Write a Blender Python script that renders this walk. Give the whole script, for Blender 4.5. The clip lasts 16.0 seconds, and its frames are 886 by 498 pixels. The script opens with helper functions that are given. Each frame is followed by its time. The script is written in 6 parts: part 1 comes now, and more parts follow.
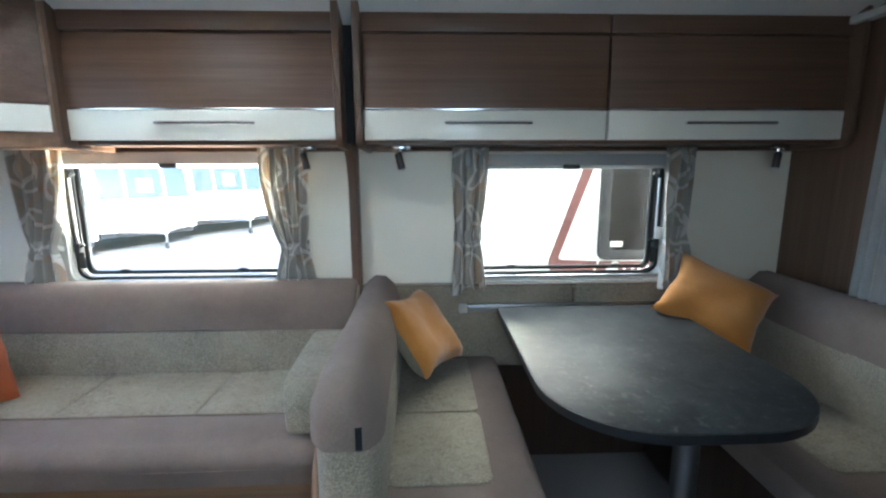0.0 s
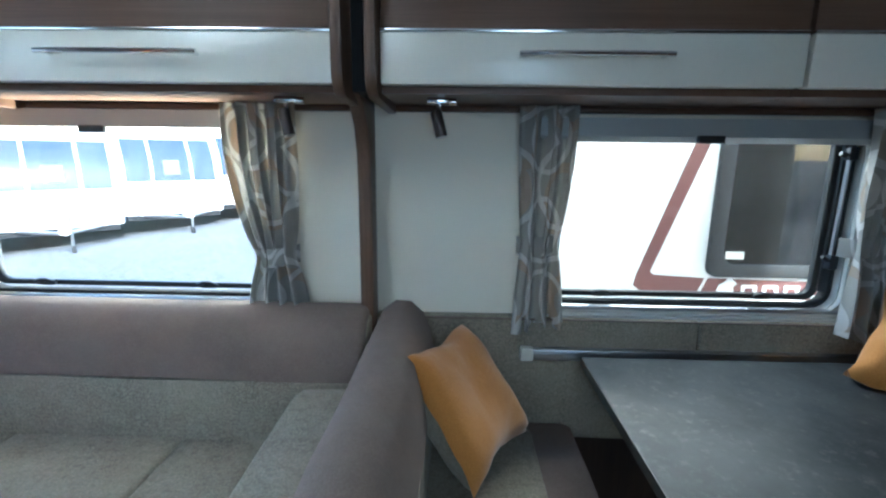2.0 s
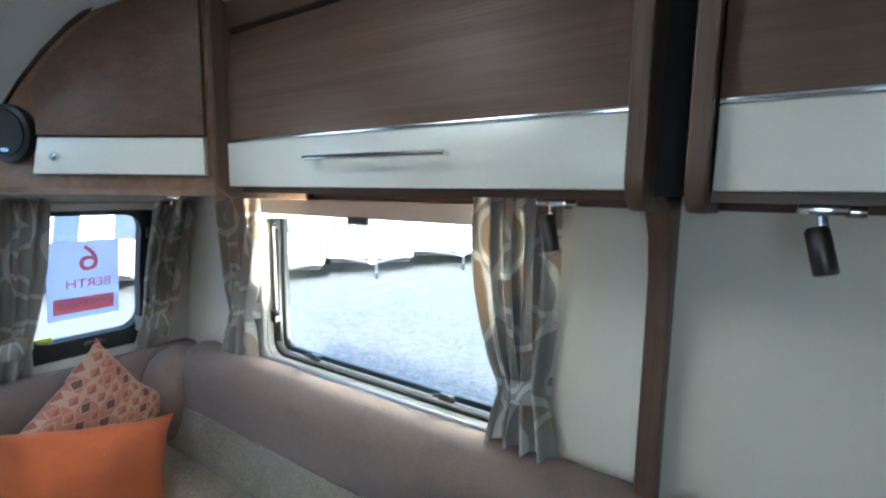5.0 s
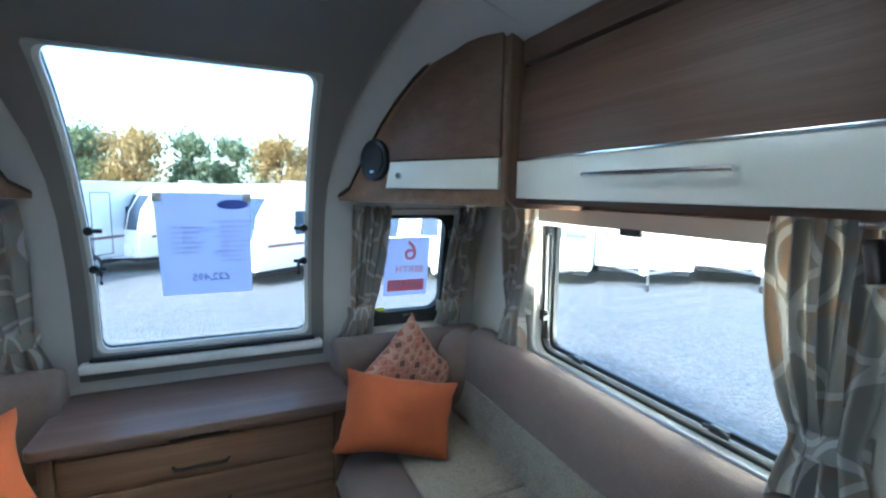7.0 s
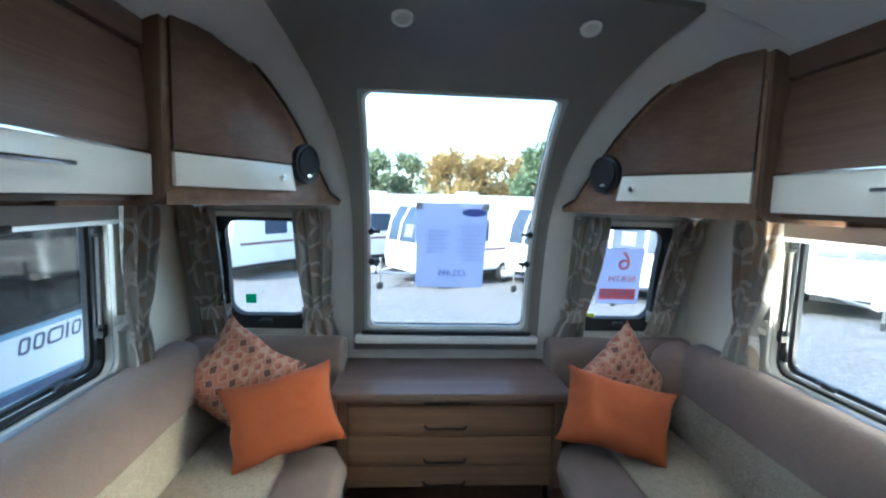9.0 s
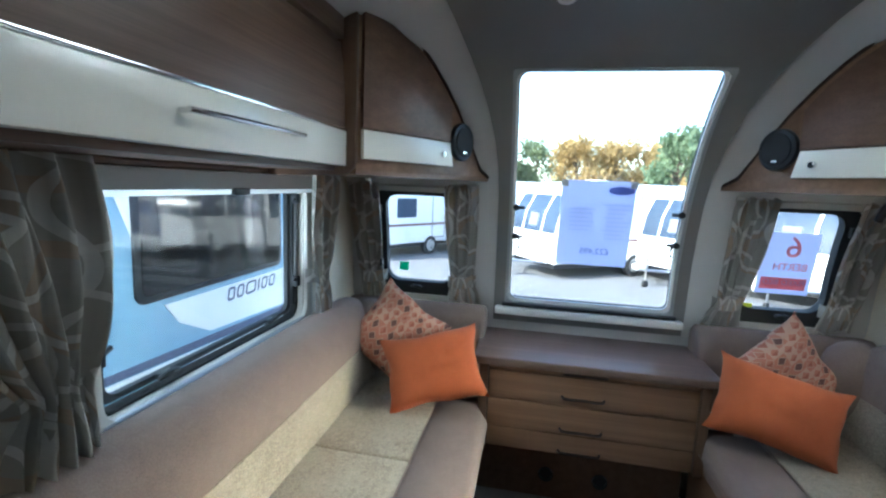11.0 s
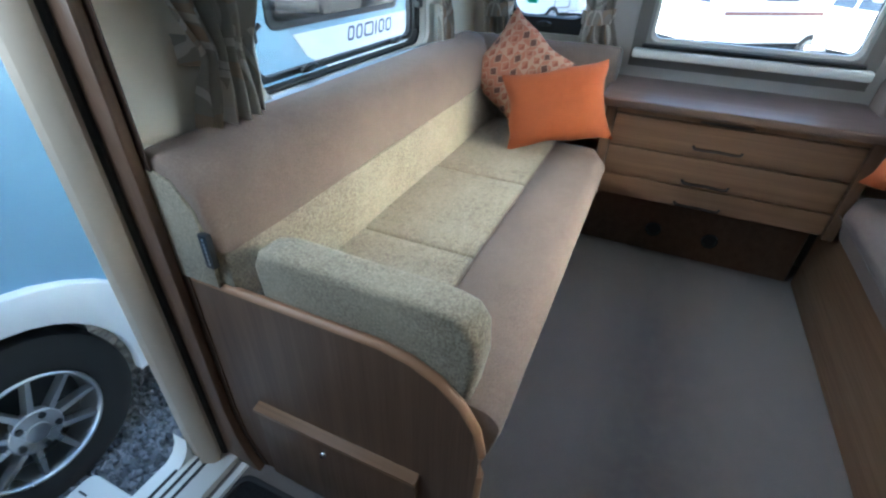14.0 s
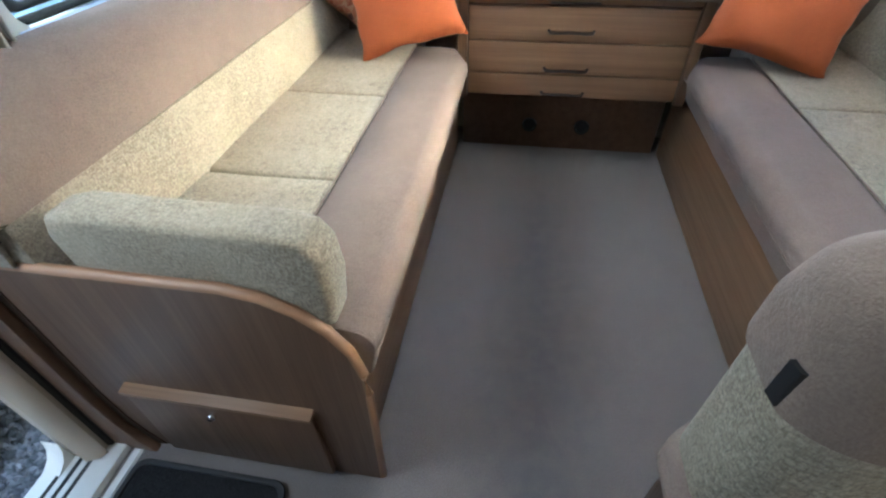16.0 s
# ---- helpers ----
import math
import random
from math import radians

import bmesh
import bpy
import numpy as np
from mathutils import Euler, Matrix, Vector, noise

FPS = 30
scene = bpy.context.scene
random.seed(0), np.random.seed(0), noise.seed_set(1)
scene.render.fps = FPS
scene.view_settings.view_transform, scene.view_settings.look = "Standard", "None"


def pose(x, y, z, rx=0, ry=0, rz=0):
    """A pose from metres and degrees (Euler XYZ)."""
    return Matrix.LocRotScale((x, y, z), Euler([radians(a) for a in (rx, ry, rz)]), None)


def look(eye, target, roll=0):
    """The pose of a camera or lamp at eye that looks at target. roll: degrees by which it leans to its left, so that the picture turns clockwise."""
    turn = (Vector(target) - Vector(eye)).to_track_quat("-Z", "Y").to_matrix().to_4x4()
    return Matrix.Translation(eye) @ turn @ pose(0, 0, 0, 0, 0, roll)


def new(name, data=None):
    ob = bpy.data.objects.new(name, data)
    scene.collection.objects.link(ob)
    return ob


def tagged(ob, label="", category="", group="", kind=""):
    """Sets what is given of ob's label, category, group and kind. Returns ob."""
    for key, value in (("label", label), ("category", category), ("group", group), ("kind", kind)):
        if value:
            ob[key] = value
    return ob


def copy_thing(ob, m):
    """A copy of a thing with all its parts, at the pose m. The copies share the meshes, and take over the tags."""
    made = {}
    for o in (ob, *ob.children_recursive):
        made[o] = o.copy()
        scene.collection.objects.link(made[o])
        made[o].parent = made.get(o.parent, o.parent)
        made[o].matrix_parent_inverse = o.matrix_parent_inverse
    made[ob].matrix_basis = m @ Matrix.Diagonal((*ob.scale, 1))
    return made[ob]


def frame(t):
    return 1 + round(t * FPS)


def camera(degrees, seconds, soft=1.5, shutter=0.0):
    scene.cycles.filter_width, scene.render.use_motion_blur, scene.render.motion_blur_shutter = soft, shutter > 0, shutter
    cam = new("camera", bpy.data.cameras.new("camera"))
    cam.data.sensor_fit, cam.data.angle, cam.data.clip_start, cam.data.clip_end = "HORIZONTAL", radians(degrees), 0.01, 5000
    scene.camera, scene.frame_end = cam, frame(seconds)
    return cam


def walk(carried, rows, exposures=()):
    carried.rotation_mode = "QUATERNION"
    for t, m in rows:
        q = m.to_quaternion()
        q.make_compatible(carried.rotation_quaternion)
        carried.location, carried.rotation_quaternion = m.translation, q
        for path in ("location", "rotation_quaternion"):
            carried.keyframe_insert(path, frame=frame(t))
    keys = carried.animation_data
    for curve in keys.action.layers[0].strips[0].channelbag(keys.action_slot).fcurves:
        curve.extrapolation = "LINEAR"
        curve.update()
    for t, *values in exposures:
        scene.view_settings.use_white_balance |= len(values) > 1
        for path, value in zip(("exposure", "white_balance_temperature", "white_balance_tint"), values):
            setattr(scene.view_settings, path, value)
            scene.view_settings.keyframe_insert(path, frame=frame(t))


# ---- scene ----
cam = camera(88.0, 16.0, 2.3)
PATH = [
    (0, (-0.056, 0.068, 1.317), (0.019, 2.035, 0.962), -0.2),
    (0.5, (-0.071, 0.141, 1.331), (-0.031, 2.108, 0.972), 0.0),
    (1, (-0.093, 0.363, 1.222), (-0.076, 2.324, 0.831), 0.4),
    (1.5, (-0.115, 0.614, 1.146), (-0.135, 2.57, 0.727), 0.9),
    (2, (-0.105, 0.73, 1.268), (-0.159, 2.688, 0.864), 0.7),
    (2.5, (-0.062, 0.82, 1.361), (-0.157, 2.779, 0.967), 0.4),
    (3, (-0.058, 0.865, 1.398), (-0.254, 2.818, 1.014), 0.3),
    (3.5, (-0.107, 0.94, 1.383), (-0.445, 2.883, 1.048), 0.4),
    (4, (-0.201, 1.031, 1.383), (-0.698, 2.947, 1.098), 1.0),
    (4.5, (-0.245, 1.06, 1.402), (-1.01, 2.884, 1.105), 0.8),
    (5, (-0.228, 1.08, 1.403), (-1.321, 2.736, 1.154), 0.8),
    (5.2, (-0.216, 1.083, 1.409), (-1.424, 2.655, 1.153), 0.5),
    (7.3, (-0.168, 0.983, 1.421), (-2.038, 1.654, 1.194), 1.2),
    (7.5, (-0.165, 0.951, 1.412), (-2.066, 1.534, 1.198), 1.3),
    (8, (-0.15, 0.886, 1.422), (-2.103, 1.272, 1.232), 1.2),
    (8.5, (-0.102, 0.815, 1.43), (-2.078, 1.072, 1.255), 1.6),
    (9, (-0.062, 0.731, 1.417), (-2.045, 0.879, 1.204), 1.7),
    (9.5, (-0.042, 0.688, 1.413), (-2.029, 0.693, 1.185), 2.1),
    (9.7, (-0.041, 0.677, 1.415), (-2.027, 0.62, 1.182), 2.0),
    (11.8, (0.082, 0.639, 1.33), (-1.795, 0.09, 0.909), 1.7),
    (12, (0.081, 0.65, 1.324), (-1.769, 0.084, 0.815), 1.5),
    (12.5, (0.086, 0.652, 1.286), (-1.709, 0.075, 0.622), 1.3),
    (13, (0.088, 0.656, 1.251), (-1.648, 0.081, 0.442), 1.0),
    (13.5, (0.1, 0.635, 1.203), (-1.539, 0.035, 0.227), 2.0),
    (14, (0.114, 0.619, 1.167), (-1.409, -0.037, 0.048), 1.9),
    (14.5, (0.128, 0.597, 1.127), (-1.273, -0.107, -0.115), 1.0),
    (15, (0.123, 0.608, 1.104), (-1.226, -0.07, -0.208), -0.4),
    (15.5, (0.097, 0.663, 1.095), (-1.307, 0.134, -0.227), -1.3),
    (16, (0.06, 0.726, 1.102), (-1.396, 0.457, -0.243), -1.7),
]
walk(cam, [(t, look(eye, target, roll)) for t, eye, target, roll in PATH],
     [(0, 3.57, 5600, -1), (1.5, 3.25, 5050, -4), (3.5, 2.87, 5200, -4), (5, 3.15, 5500, -2), (7.5, 2.72, 5050, -6), (9, 2.8, 5350, -4), (12.5, 3.08, 5500, -2), (14.5, 3.33, 5550, -1), (15.5, 3.67, 5900, 2), (16, 3.8, 5950, 2)])

# ---- world, sun, exposure ----
world = bpy.data.worlds.new("sky")
scene.world = world
world.use_nodes = True
wn = world.node_tree.nodes
sky = wn.new("ShaderNodeTexSky")
sky.sky_type = 'NISHITA'
sky.sun_disc = False
sky.sun_elevation = radians(32)
sky.sun_rotation = radians(142)
sky.air_density, sky.dust_density, sky.ozone_density = 1.0, 2.0, 1.0
wn["Background"].inputs["Strength"].default_value = 0.12
world.node_tree.links.new(sky.outputs[0], wn["Background"].inputs["Color"])
sun_data = bpy.data.lights.new("sun", 'SUN')
sun_data.energy, sun_data.angle, sun_data.color = 1.4, radians(4.0), (1.0, 0.95, 0.88)
sun = new("sun", sun_data)
sun.matrix_world = look((0, 0, 0), (-0.52, 0.66, -0.55))


def sky_lamp(name, at, to, w, h, watts, color=(0.86, 0.93, 1.0), spread=180):
    """Skylight that falls in through an opening."""
    d = bpy.data.lights.new(name, 'AREA')
    d.shape, d.size, d.size_y, d.energy, d.color = 'RECTANGLE', w, h, watts, color
    d.spread = radians(spread)
    o = new(name, d)
    o.matrix_world = look(at, to)


sky_lamp("skylight_roof", (-0.895, 0.905, 2.12), (-0.895, 0.905, 0), 0.5, 0.5, 2.8, (1.0, 0.97, 0.93))
sky_lamp("skylight_door", (0.04, -0.30, 1.40), (-1.3, 2.0, 0.95), 0.55, 0.65, 0.82, (0.86, 0.93, 1.0))
sky_lamp("skylight_far_window", (-1.1, 5.0, 2.09), (-1.1, 0.0, 0.85), 2.6, 0.4, 7.8, (1.0, 0.84, 0.62), 50)
sky_lamp("skylight_dinette", (0.57, 2.42, 1.545), (0.3, 0.6, 0.95), 0.8, 0.27, 1.6, (1.0, 0.92, 0.80))
sky_lamp("skylight_door_side_window", (-1.1, -0.60, 1.62), (-1.1, 0.8, 0.85), 0.9, 0.4, 0.9, (0.80, 0.90, 1.0))
# light thrown up by the pale yard below the sills
for nm, x, y, ty, w, k, tone in (("bounce_far_window", -1.08, 2.075, 0.9, 0.85, 23.0, (1.0, 0.88, 0.70)), ("bounce_door_side_window", -1.1, -0.265, 0.19, 0.8, 2.5, (0.85, 0.93, 1.0))):
    sky_lamp(nm, (x, y, 0.79), (x, ty, 1.6), w, 0.05, k, tone)

YC = 0.905          # middle line of the caravan
YN, YO = -0.19, 2.0  # inner faces of the door-side wall and of the far side wall
ZG = -0.46          # yard

# ---- materials ----
def nodes_of(name, rough=0.6, metal=0.0):
    m = bpy.data.materials.new(name)
    m.use_nodes = True
    b = m.node_tree.nodes["Principled BSDF"]
    b.inputs["Roughness"].default_value = rough
    b.inputs["Metallic"].default_value = metal
    return m, m.node_tree.nodes, m.node_tree.links, b


def mix_rgb(n, l, fac, a, b, mode='MIX'):
    x = n.new("ShaderNodeMix")
    x.data_type, x.blend_type = 'RGBA', mode
    for sock, val in ((x.inputs[0], fac), (x.inputs[6], a), (x.inputs[7], b)):
        if isinstance(val, bpy.types.NodeSocket):
            l.new(val, sock)
        elif isinstance(val, (int, float)):
            sock.default_value = val
        else:
            sock.default_value = (*val, 1)
    return x.outputs[2]


def math_node(n, l, op, a, b=0.0, c=0.0):
    x = n.new("ShaderNodeMath")
    x.operation = op
    for sock, val in zip(x.inputs, (a, b, c)):
        if isinstance(val, bpy.types.NodeSocket):
            l.new(val, sock)
        else:
            sock.default_value = val
    return x.outputs[0]


def noise_node(n, l, vec, scale, detail=3.0, rough=0.55):
    x = n.new("ShaderNodeTexNoise")
    x.inputs["Scale"].default_value, x.inputs["Detail"].default_value = scale, detail
    x.inputs["Roughness"].default_value = rough
    l.new(vec, x.inputs["Vector"])
    return x.outputs["Fac"]


def span(n, l, val, lo, hi):
    x = n.new("ShaderNodeMapRange")
    l.new(val, x.inputs[0])
    x.inputs[1].default_value, x.inputs[2].default_value = lo, hi
    return x.outputs[0]


def stretched(n, l, sx, sy, sz, source="Object"):
    tc = n.new("ShaderNodeTexCoord")
    mp = n.new("ShaderNodeMapping")
    mp.inputs["Scale"].default_value = (sx, sy, sz)
    l.new(tc.outputs[source], mp.inputs["Vector"])
    return mp.outputs[0]


def bump(n, l, b, height, strength=0.3, dist=0.002):
    x = n.new("ShaderNodeBump")
    x.inputs["Strength"].default_value, x.inputs["Distance"].default_value = strength, dist
    l.new(height, x.inputs["Height"])
    l.new(x.outputs[0], b.inputs["Normal"])


def plain(name, col, rough=0.6, metal=0.0, var=0.12, scale=6.0, fine=150.0, bump_k=0.15, coat=0.0):
    """Paint, plastic or metal: a base colour with faint patches and fine grain."""
    m, n, l, b = nodes_of(name, rough, metal)
    v = stretched(n, l, 1, 1, 1)
    big, small = noise_node(n, l, v, scale), noise_node(n, l, v, fine, 2)
    c = mix_rgb(n, l, big, [x * (1 - var) for x in col], [min(1, x * (1 + var)) for x in col])
    c = mix_rgb(n, l, math_node(n, l, 'MULTIPLY', small, 0.25), c, [x * 0.8 for x in col])
    l.new(c, b.inputs["Base Color"])
    r = math_node(n, l, 'MULTIPLY_ADD', big, 0.2, rough - 0.1)
    l.new(r, b.inputs["Roughness"])
    if bump_k:
        bump(n, l, b, small, bump_k, 0.001)
    b.inputs["Coat Weight"].default_value = coat
    return m


def wood(name, dark, light, axis, rough=0.38):
    """Walnut foil: long streaks along the axis, with fine pores."""
    m, n, l, b = nodes_of(name, rough)
    b.inputs["Specular IOR Level"].default_value = 0.3
    sc = [30.0, 30.0, 30.0]
    sc["xyz".index(axis)] = 0.55
    v = stretched(n, l, *sc)
    streak = noise_node(n, l, v, 1.0, 5, 0.65)
    sc2 = [x * 9 for x in sc]
    pores = noise_node(n, l, stretched(n, l, *sc2), 1.0, 3, 0.6)
    broad = noise_node(n, l, stretched(n, l, *[x * 0.16 for x in sc]), 1.0, 2)
    c = mix_rgb(n, l, span(n, l, streak, 0.22, 0.78), dark, light)
    c = mix_rgb(n, l, math_node(n, l, 'MULTIPLY', span(n, l, pores, 0.45, 0.8), 0.5), c, [x * 0.7 for x in dark])
    c = mix_rgb(n, l, math_node(n, l, 'MULTIPLY', broad, 0.35), c, [x * 0.8 for x in light])
    l.new(c, b.inputs["Base Color"])
    l.new(math_node(n, l, 'MULTIPLY_ADD', pores, 0.25, rough - 0.1), b.inputs["Roughness"])
    bump(n, l, b, pores, 0.12, 0.0008)
    return m


def cloth(name, col, second, weave=420.0, strength=0.5, var=0.14, sheen=0.10, slub=False):
    """Upholstery: weave, slubs, rubbed patches."""
    m, n, l, b = nodes_of(name, 0.92)
    v = stretched(n, l, 1, 1, 1)
    w = noise_node(n, l, v, weave, 2, 0.7)
    mid = noise_node(n, l, v, 34, 4, 0.6)
    big = noise_node(n, l, v, 4.5, 3)
    c = mix_rgb(n, l, span(n, l, w, 0.35, 0.65), col, second)
    if slub:
        a = noise_node(n, l, stretched(n, l, 60, 60, 420), 1.0, 2, 0.6)
        c = mix_rgb(n, l, math_node(n, l, 'MULTIPLY', span(n, l, a, 0.5, 0.75), 0.75), c, [x * 0.5 for x in col])
        a2 = noise_node(n, l, stretched(n, l, 420, 420, 70), 1.0, 2, 0.6)
        c = mix_rgb(n, l, span(n, l, a2, 0.55, 0.72), c, [x * 0.6 for x in col])
    c = mix_rgb(n, l, math_node(n, l, 'MULTIPLY', span(n, l, mid, 0.35, 0.7), 0.35), c, [x * (1 - var) for x in col])
    c = mix_rgb(n, l, math_node(n, l, 'MULTIPLY', span(n, l, big, 0.3, 0.7), 0.45), c, [min(1, x * (1 + var)) for x in second])
    l.new(c, b.inputs["Base Color"])
    b.inputs["Sheen Weight"].default_value = sheen
    b.inputs["Sheen Roughness"].default_value = 0.5
    h = math_node(n, l, 'ADD', w, math_node(n, l, 'MULTIPLY', mid, 0.8))
    bump(n, l, b, h, strength, 0.0025)
    return m


def glass(name, tint=(1, 1, 1), alpha_mix=0.03, haze=0.0):
    """A thin pane: clear, with a slight reflection and a film of dust."""
    m = bpy.data.materials.new(name)
    m.use_nodes = True
    n, l = m.node_tree.nodes, m.node_tree.links
    n.clear()
    out = n.new("ShaderNodeOutputMaterial")
    tr, gl, df = n.new("ShaderNodeBsdfTransparent"), n.new("ShaderNodeBsdfGlossy"), n.new("ShaderNodeBsdfDiffuse")
    tr.inputs[0].default_value = (*tint, 1)
    gl.inputs["Roughness"].default_value = 0.02
    df.inputs[0].default_value = (0.8, 0.8, 0.8, 1)
    fr = n.new("ShaderNodeLayerWeight")
    sheen = math_node(n, l, 'MULTIPLY_ADD', math_node(n, l, 'POWER', fr.outputs["Facing"], 4.0), 0.5, alpha_mix)
    mx = n.new("ShaderNodeMixShader")
    l.new(sheen, mx.inputs[0])
    l.new(tr.outputs[0], mx.inputs[1])
    l.new(gl.outputs[0], mx.inputs[2])
    mx2 = n.new("ShaderNodeMixShader")
    v = stretched(n, l, 1, 1, 1)
    dust = span(n, l, noise_node(n, l, v, 5, 4, 0.7), 0.3, 0.8)
    l.new(math_node(n, l, 'MULTIPLY', dust, haze), mx2.inputs[0])
    l.new(mx.outputs[0], mx2.inputs[1])
    l.new(df.outputs[0], mx2.inputs[2])
    l.new(mx2.outputs[0], out.inputs[0])
    return m


def ring_print(name):
    """Curtain print: overlapping pale rings and bronze rings on taupe."""
    m, n, l, b = nodes_of(name, 0.85)
    base, pale, bronze = (0.46, 0.435, 0.39), (0.78, 0.76, 0.72), (0.47, 0.36, 0.26)
    tc = n.new("ShaderNodeTexCoord")
    col = None
    fine = noise_node(n, l, tc.outputs["Object"], 500, 2)
    big = noise_node(n, l, tc.outputs["Object"], 12, 2)
    col = mix_rgb(n, l, math_node(n, l, 'MULTIPLY', fine, 0.5), base, [x * 0.72 for x in base])
    for scale, off, tone, r, w, rnd in ((4.4, 0.3, bronze, 0.36, 0.06, 0.5), (4.9, 0.71, pale, 0.41, 0.032, 0.35), (3.9, 1.9, pale, 0.45, 0.028, 0.35)):
        mp = n.new("ShaderNodeMapping")
        mp.inputs["Location"].default_value = (off, off * 1.7, 0)
        l.new(tc.outputs["UV"], mp.inputs["Vector"])
        vo = n.new("ShaderNodeTexVoronoi")
        vo.voronoi_dimensions = '2D'
        vo.inputs["Scale"].default_value, vo.inputs["Randomness"].default_value = scale, rnd
        l.new(mp.outputs[0], vo.inputs["Vector"])
        d = math_node(n, l, 'ABSOLUTE', math_node(n, l, 'SUBTRACT', vo.outputs["Distance"], r))
        inside = math_node(n, l, 'LESS_THAN', d, w)
        col = mix_rgb(n, l, math_node(n, l, 'MULTIPLY', inside, 0.85), col, tone)
    col = mix_rgb(n, l, math_node(n, l, 'MULTIPLY', big, 0.2), col, [x * 0.7 for x in base])
    l.new(col, b.inputs["Base Color"])
    b.inputs["Sheen Weight"].default_value = 0.2
    b.inputs["Transmission Weight"].default_value = 0.0
    bump(n, l, b, fine, 0.25, 0.001)
    return m


def block_print(name):
    """Cushion print: rows of arched blocks in salmon, rust, cream and brown."""
    m, n, l, b = nodes_of(name, 0.8)
    tc = n.new("ShaderNodeTexCoord")
    sep = n.new("ShaderNodeSeparateXYZ")
    l.new(tc.outputs["UV"], sep.inputs[0])
    u, v = math_node(n, l, 'MULTIPLY', sep.outputs[0], 10.0), math_node(n, l, 'MULTIPLY', sep.outputs[1], 9.0)
    row = math_node(n, l, 'FLOOR', v)
    u2 = math_node(n, l, 'ADD', u, math_node(n, l, 'MULTIPLY', math_node(n, l, 'MODULO', row, 2.0), 0.5))
    fu, fv = math_node(n, l, 'SUBTRACT', math_node(n, l, 'FRACT', u2), 0.5), math_node(n, l, 'FRACT', v)
    au = math_node(n, l, 'ABSOLUTE', fu)
    dia = math_node(n, l, 'ADD', au, math_node(n, l, 'MULTIPLY', math_node(n, l, 'ABSOLUTE', math_node(n, l, 'SUBTRACT', fv, 0.5)), 0.9))
    cell = n.new("ShaderNodeTexWhiteNoise")
    cell.noise_dimensions = '2D'
    cv = n.new("ShaderNodeCombineXYZ")
    l.new(math_node(n, l, 'FLOOR', u2), cv.inputs[0])
    l.new(row, cv.inputs[1])
    l.new(cv.outputs[0], cell.inputs[0])
    salmon, rust, cream, brown = (0.43, 0.165, 0.10), (0.32, 0.095, 0.05), (0.50, 0.31, 0.21), (0.11, 0.05, 0.038)
    col = mix_rgb(n, l, math_node(n, l, 'GREATER_THAN', fu, 0.0), salmon, rust)
    col = mix_rgb(n, l, math_node(n, l, 'GREATER_THAN', cell.outputs[0], 0.74), col, brown)
    col = mix_rgb(n, l, math_node(n, l, 'GREATER_THAN', dia, 0.42), col, mix_rgb(n, l, math_node(n, l, 'GREATER_THAN', cell.outputs[0], 0.45), cream, salmon))
    edge = math_node(n, l, 'LESS_THAN', math_node(n, l, 'ABSOLUTE', math_node(n, l, 'SUBTRACT', dia, 0.42)), 0.05)
    col = mix_rgb(n, l, edge, col, cream)
    fine = noise_node(n, l, tc.outputs["Object"], 500, 2)
    col = mix_rgb(n, l, math_node(n, l, 'MULTIPLY', fine, 0.35), col, (0.25, 0.12, 0.08))
    l.new(col, b.inputs["Base Color"])
    bump(n, l, b, fine, 0.3, 0.001)
    return m


def slate(name):
    m, n, l, b = nodes_of(name, 0.5)
    b.inputs["Specular IOR Level"].default_value = 0.22
    v = stretched(n, l, 1, 1, 1)
    cloud, fleck, vein = noise_node(n, l, v, 7, 6, 0.68), noise_node(n, l, v, 42, 5, 0.75), noise_node(n, l, v, 18, 4, 0.8)
    c = mix_rgb(n, l, span(n, l, cloud, 0.35, 0.68), (0.014, 0.018, 0.022), (0.045, 0.050, 0.053))
    c = mix_rgb(n, l, math_node(n, l, 'MULTIPLY', span(n, l, fleck, 0.5, 0.7), span(n, l, vein, 0.42, 0.62)), c, (0.11, 0.11, 0.105))
    l.new(c, b.inputs["Base Color"])
    l.new(math_node(n, l, 'MULTIPLY_ADD', fleck, 0.25, 0.38), b.inputs["Roughness"])
    bump(n, l, b, fleck, 0.12, 0.001)
    return m


def carpet(name):
    m, n, l, b = nodes_of(name, 0.95)
    v = stretched(n, l, 1, 1, 1)
    pile, mid, big = noise_node(n, l, v, 330, 2, 0.7), noise_node(n, l, v, 24, 3), noise_node(n, l, v, 2.6, 4)
    c = mix_rgb(n, l, span(n, l, pile, 0.3, 0.7), (0.110, 0.091, 0.082), (0.215, 0.181, 0.164))
    c = mix_rgb(n, l, math_node(n, l, 'MULTIPLY', span(n, l, big, 0.4, 0.7), 0.5), c, (0.18, 0.16, 0.15))
    # bluish shade along the middle of the room, painted into the carpet
    sep = n.new("ShaderNodeSeparateXYZ")
    l.new(v, sep.inputs[0])
    off = math_node(n, l, 'ABSOLUTE', math_node(n, l, 'SUBTRACT', sep.outputs[1], 0.84))
    strip = span(n, l, math_node(n, l, 'MULTIPLY_ADD', big, 0.12, off), 0.26, 0.08)
    c = mix_rgb(n, l, math_node(n, l, 'MULTIPLY', strip, 0.6), c, (0.055, 0.056, 0.066))
    c = mix_rgb(n, l, math_node(n, l, 'MULTIPLY', span(n, l, mid, 0.4, 0.7), 0.2), c, (0.22, 0.18, 0.15))
    l.new(c, b.inputs["Base Color"])
    b.inputs["Sheen Weight"].default_value = 0.3
    bump(n, l, b, pile, 0.7, 0.004)
    return m


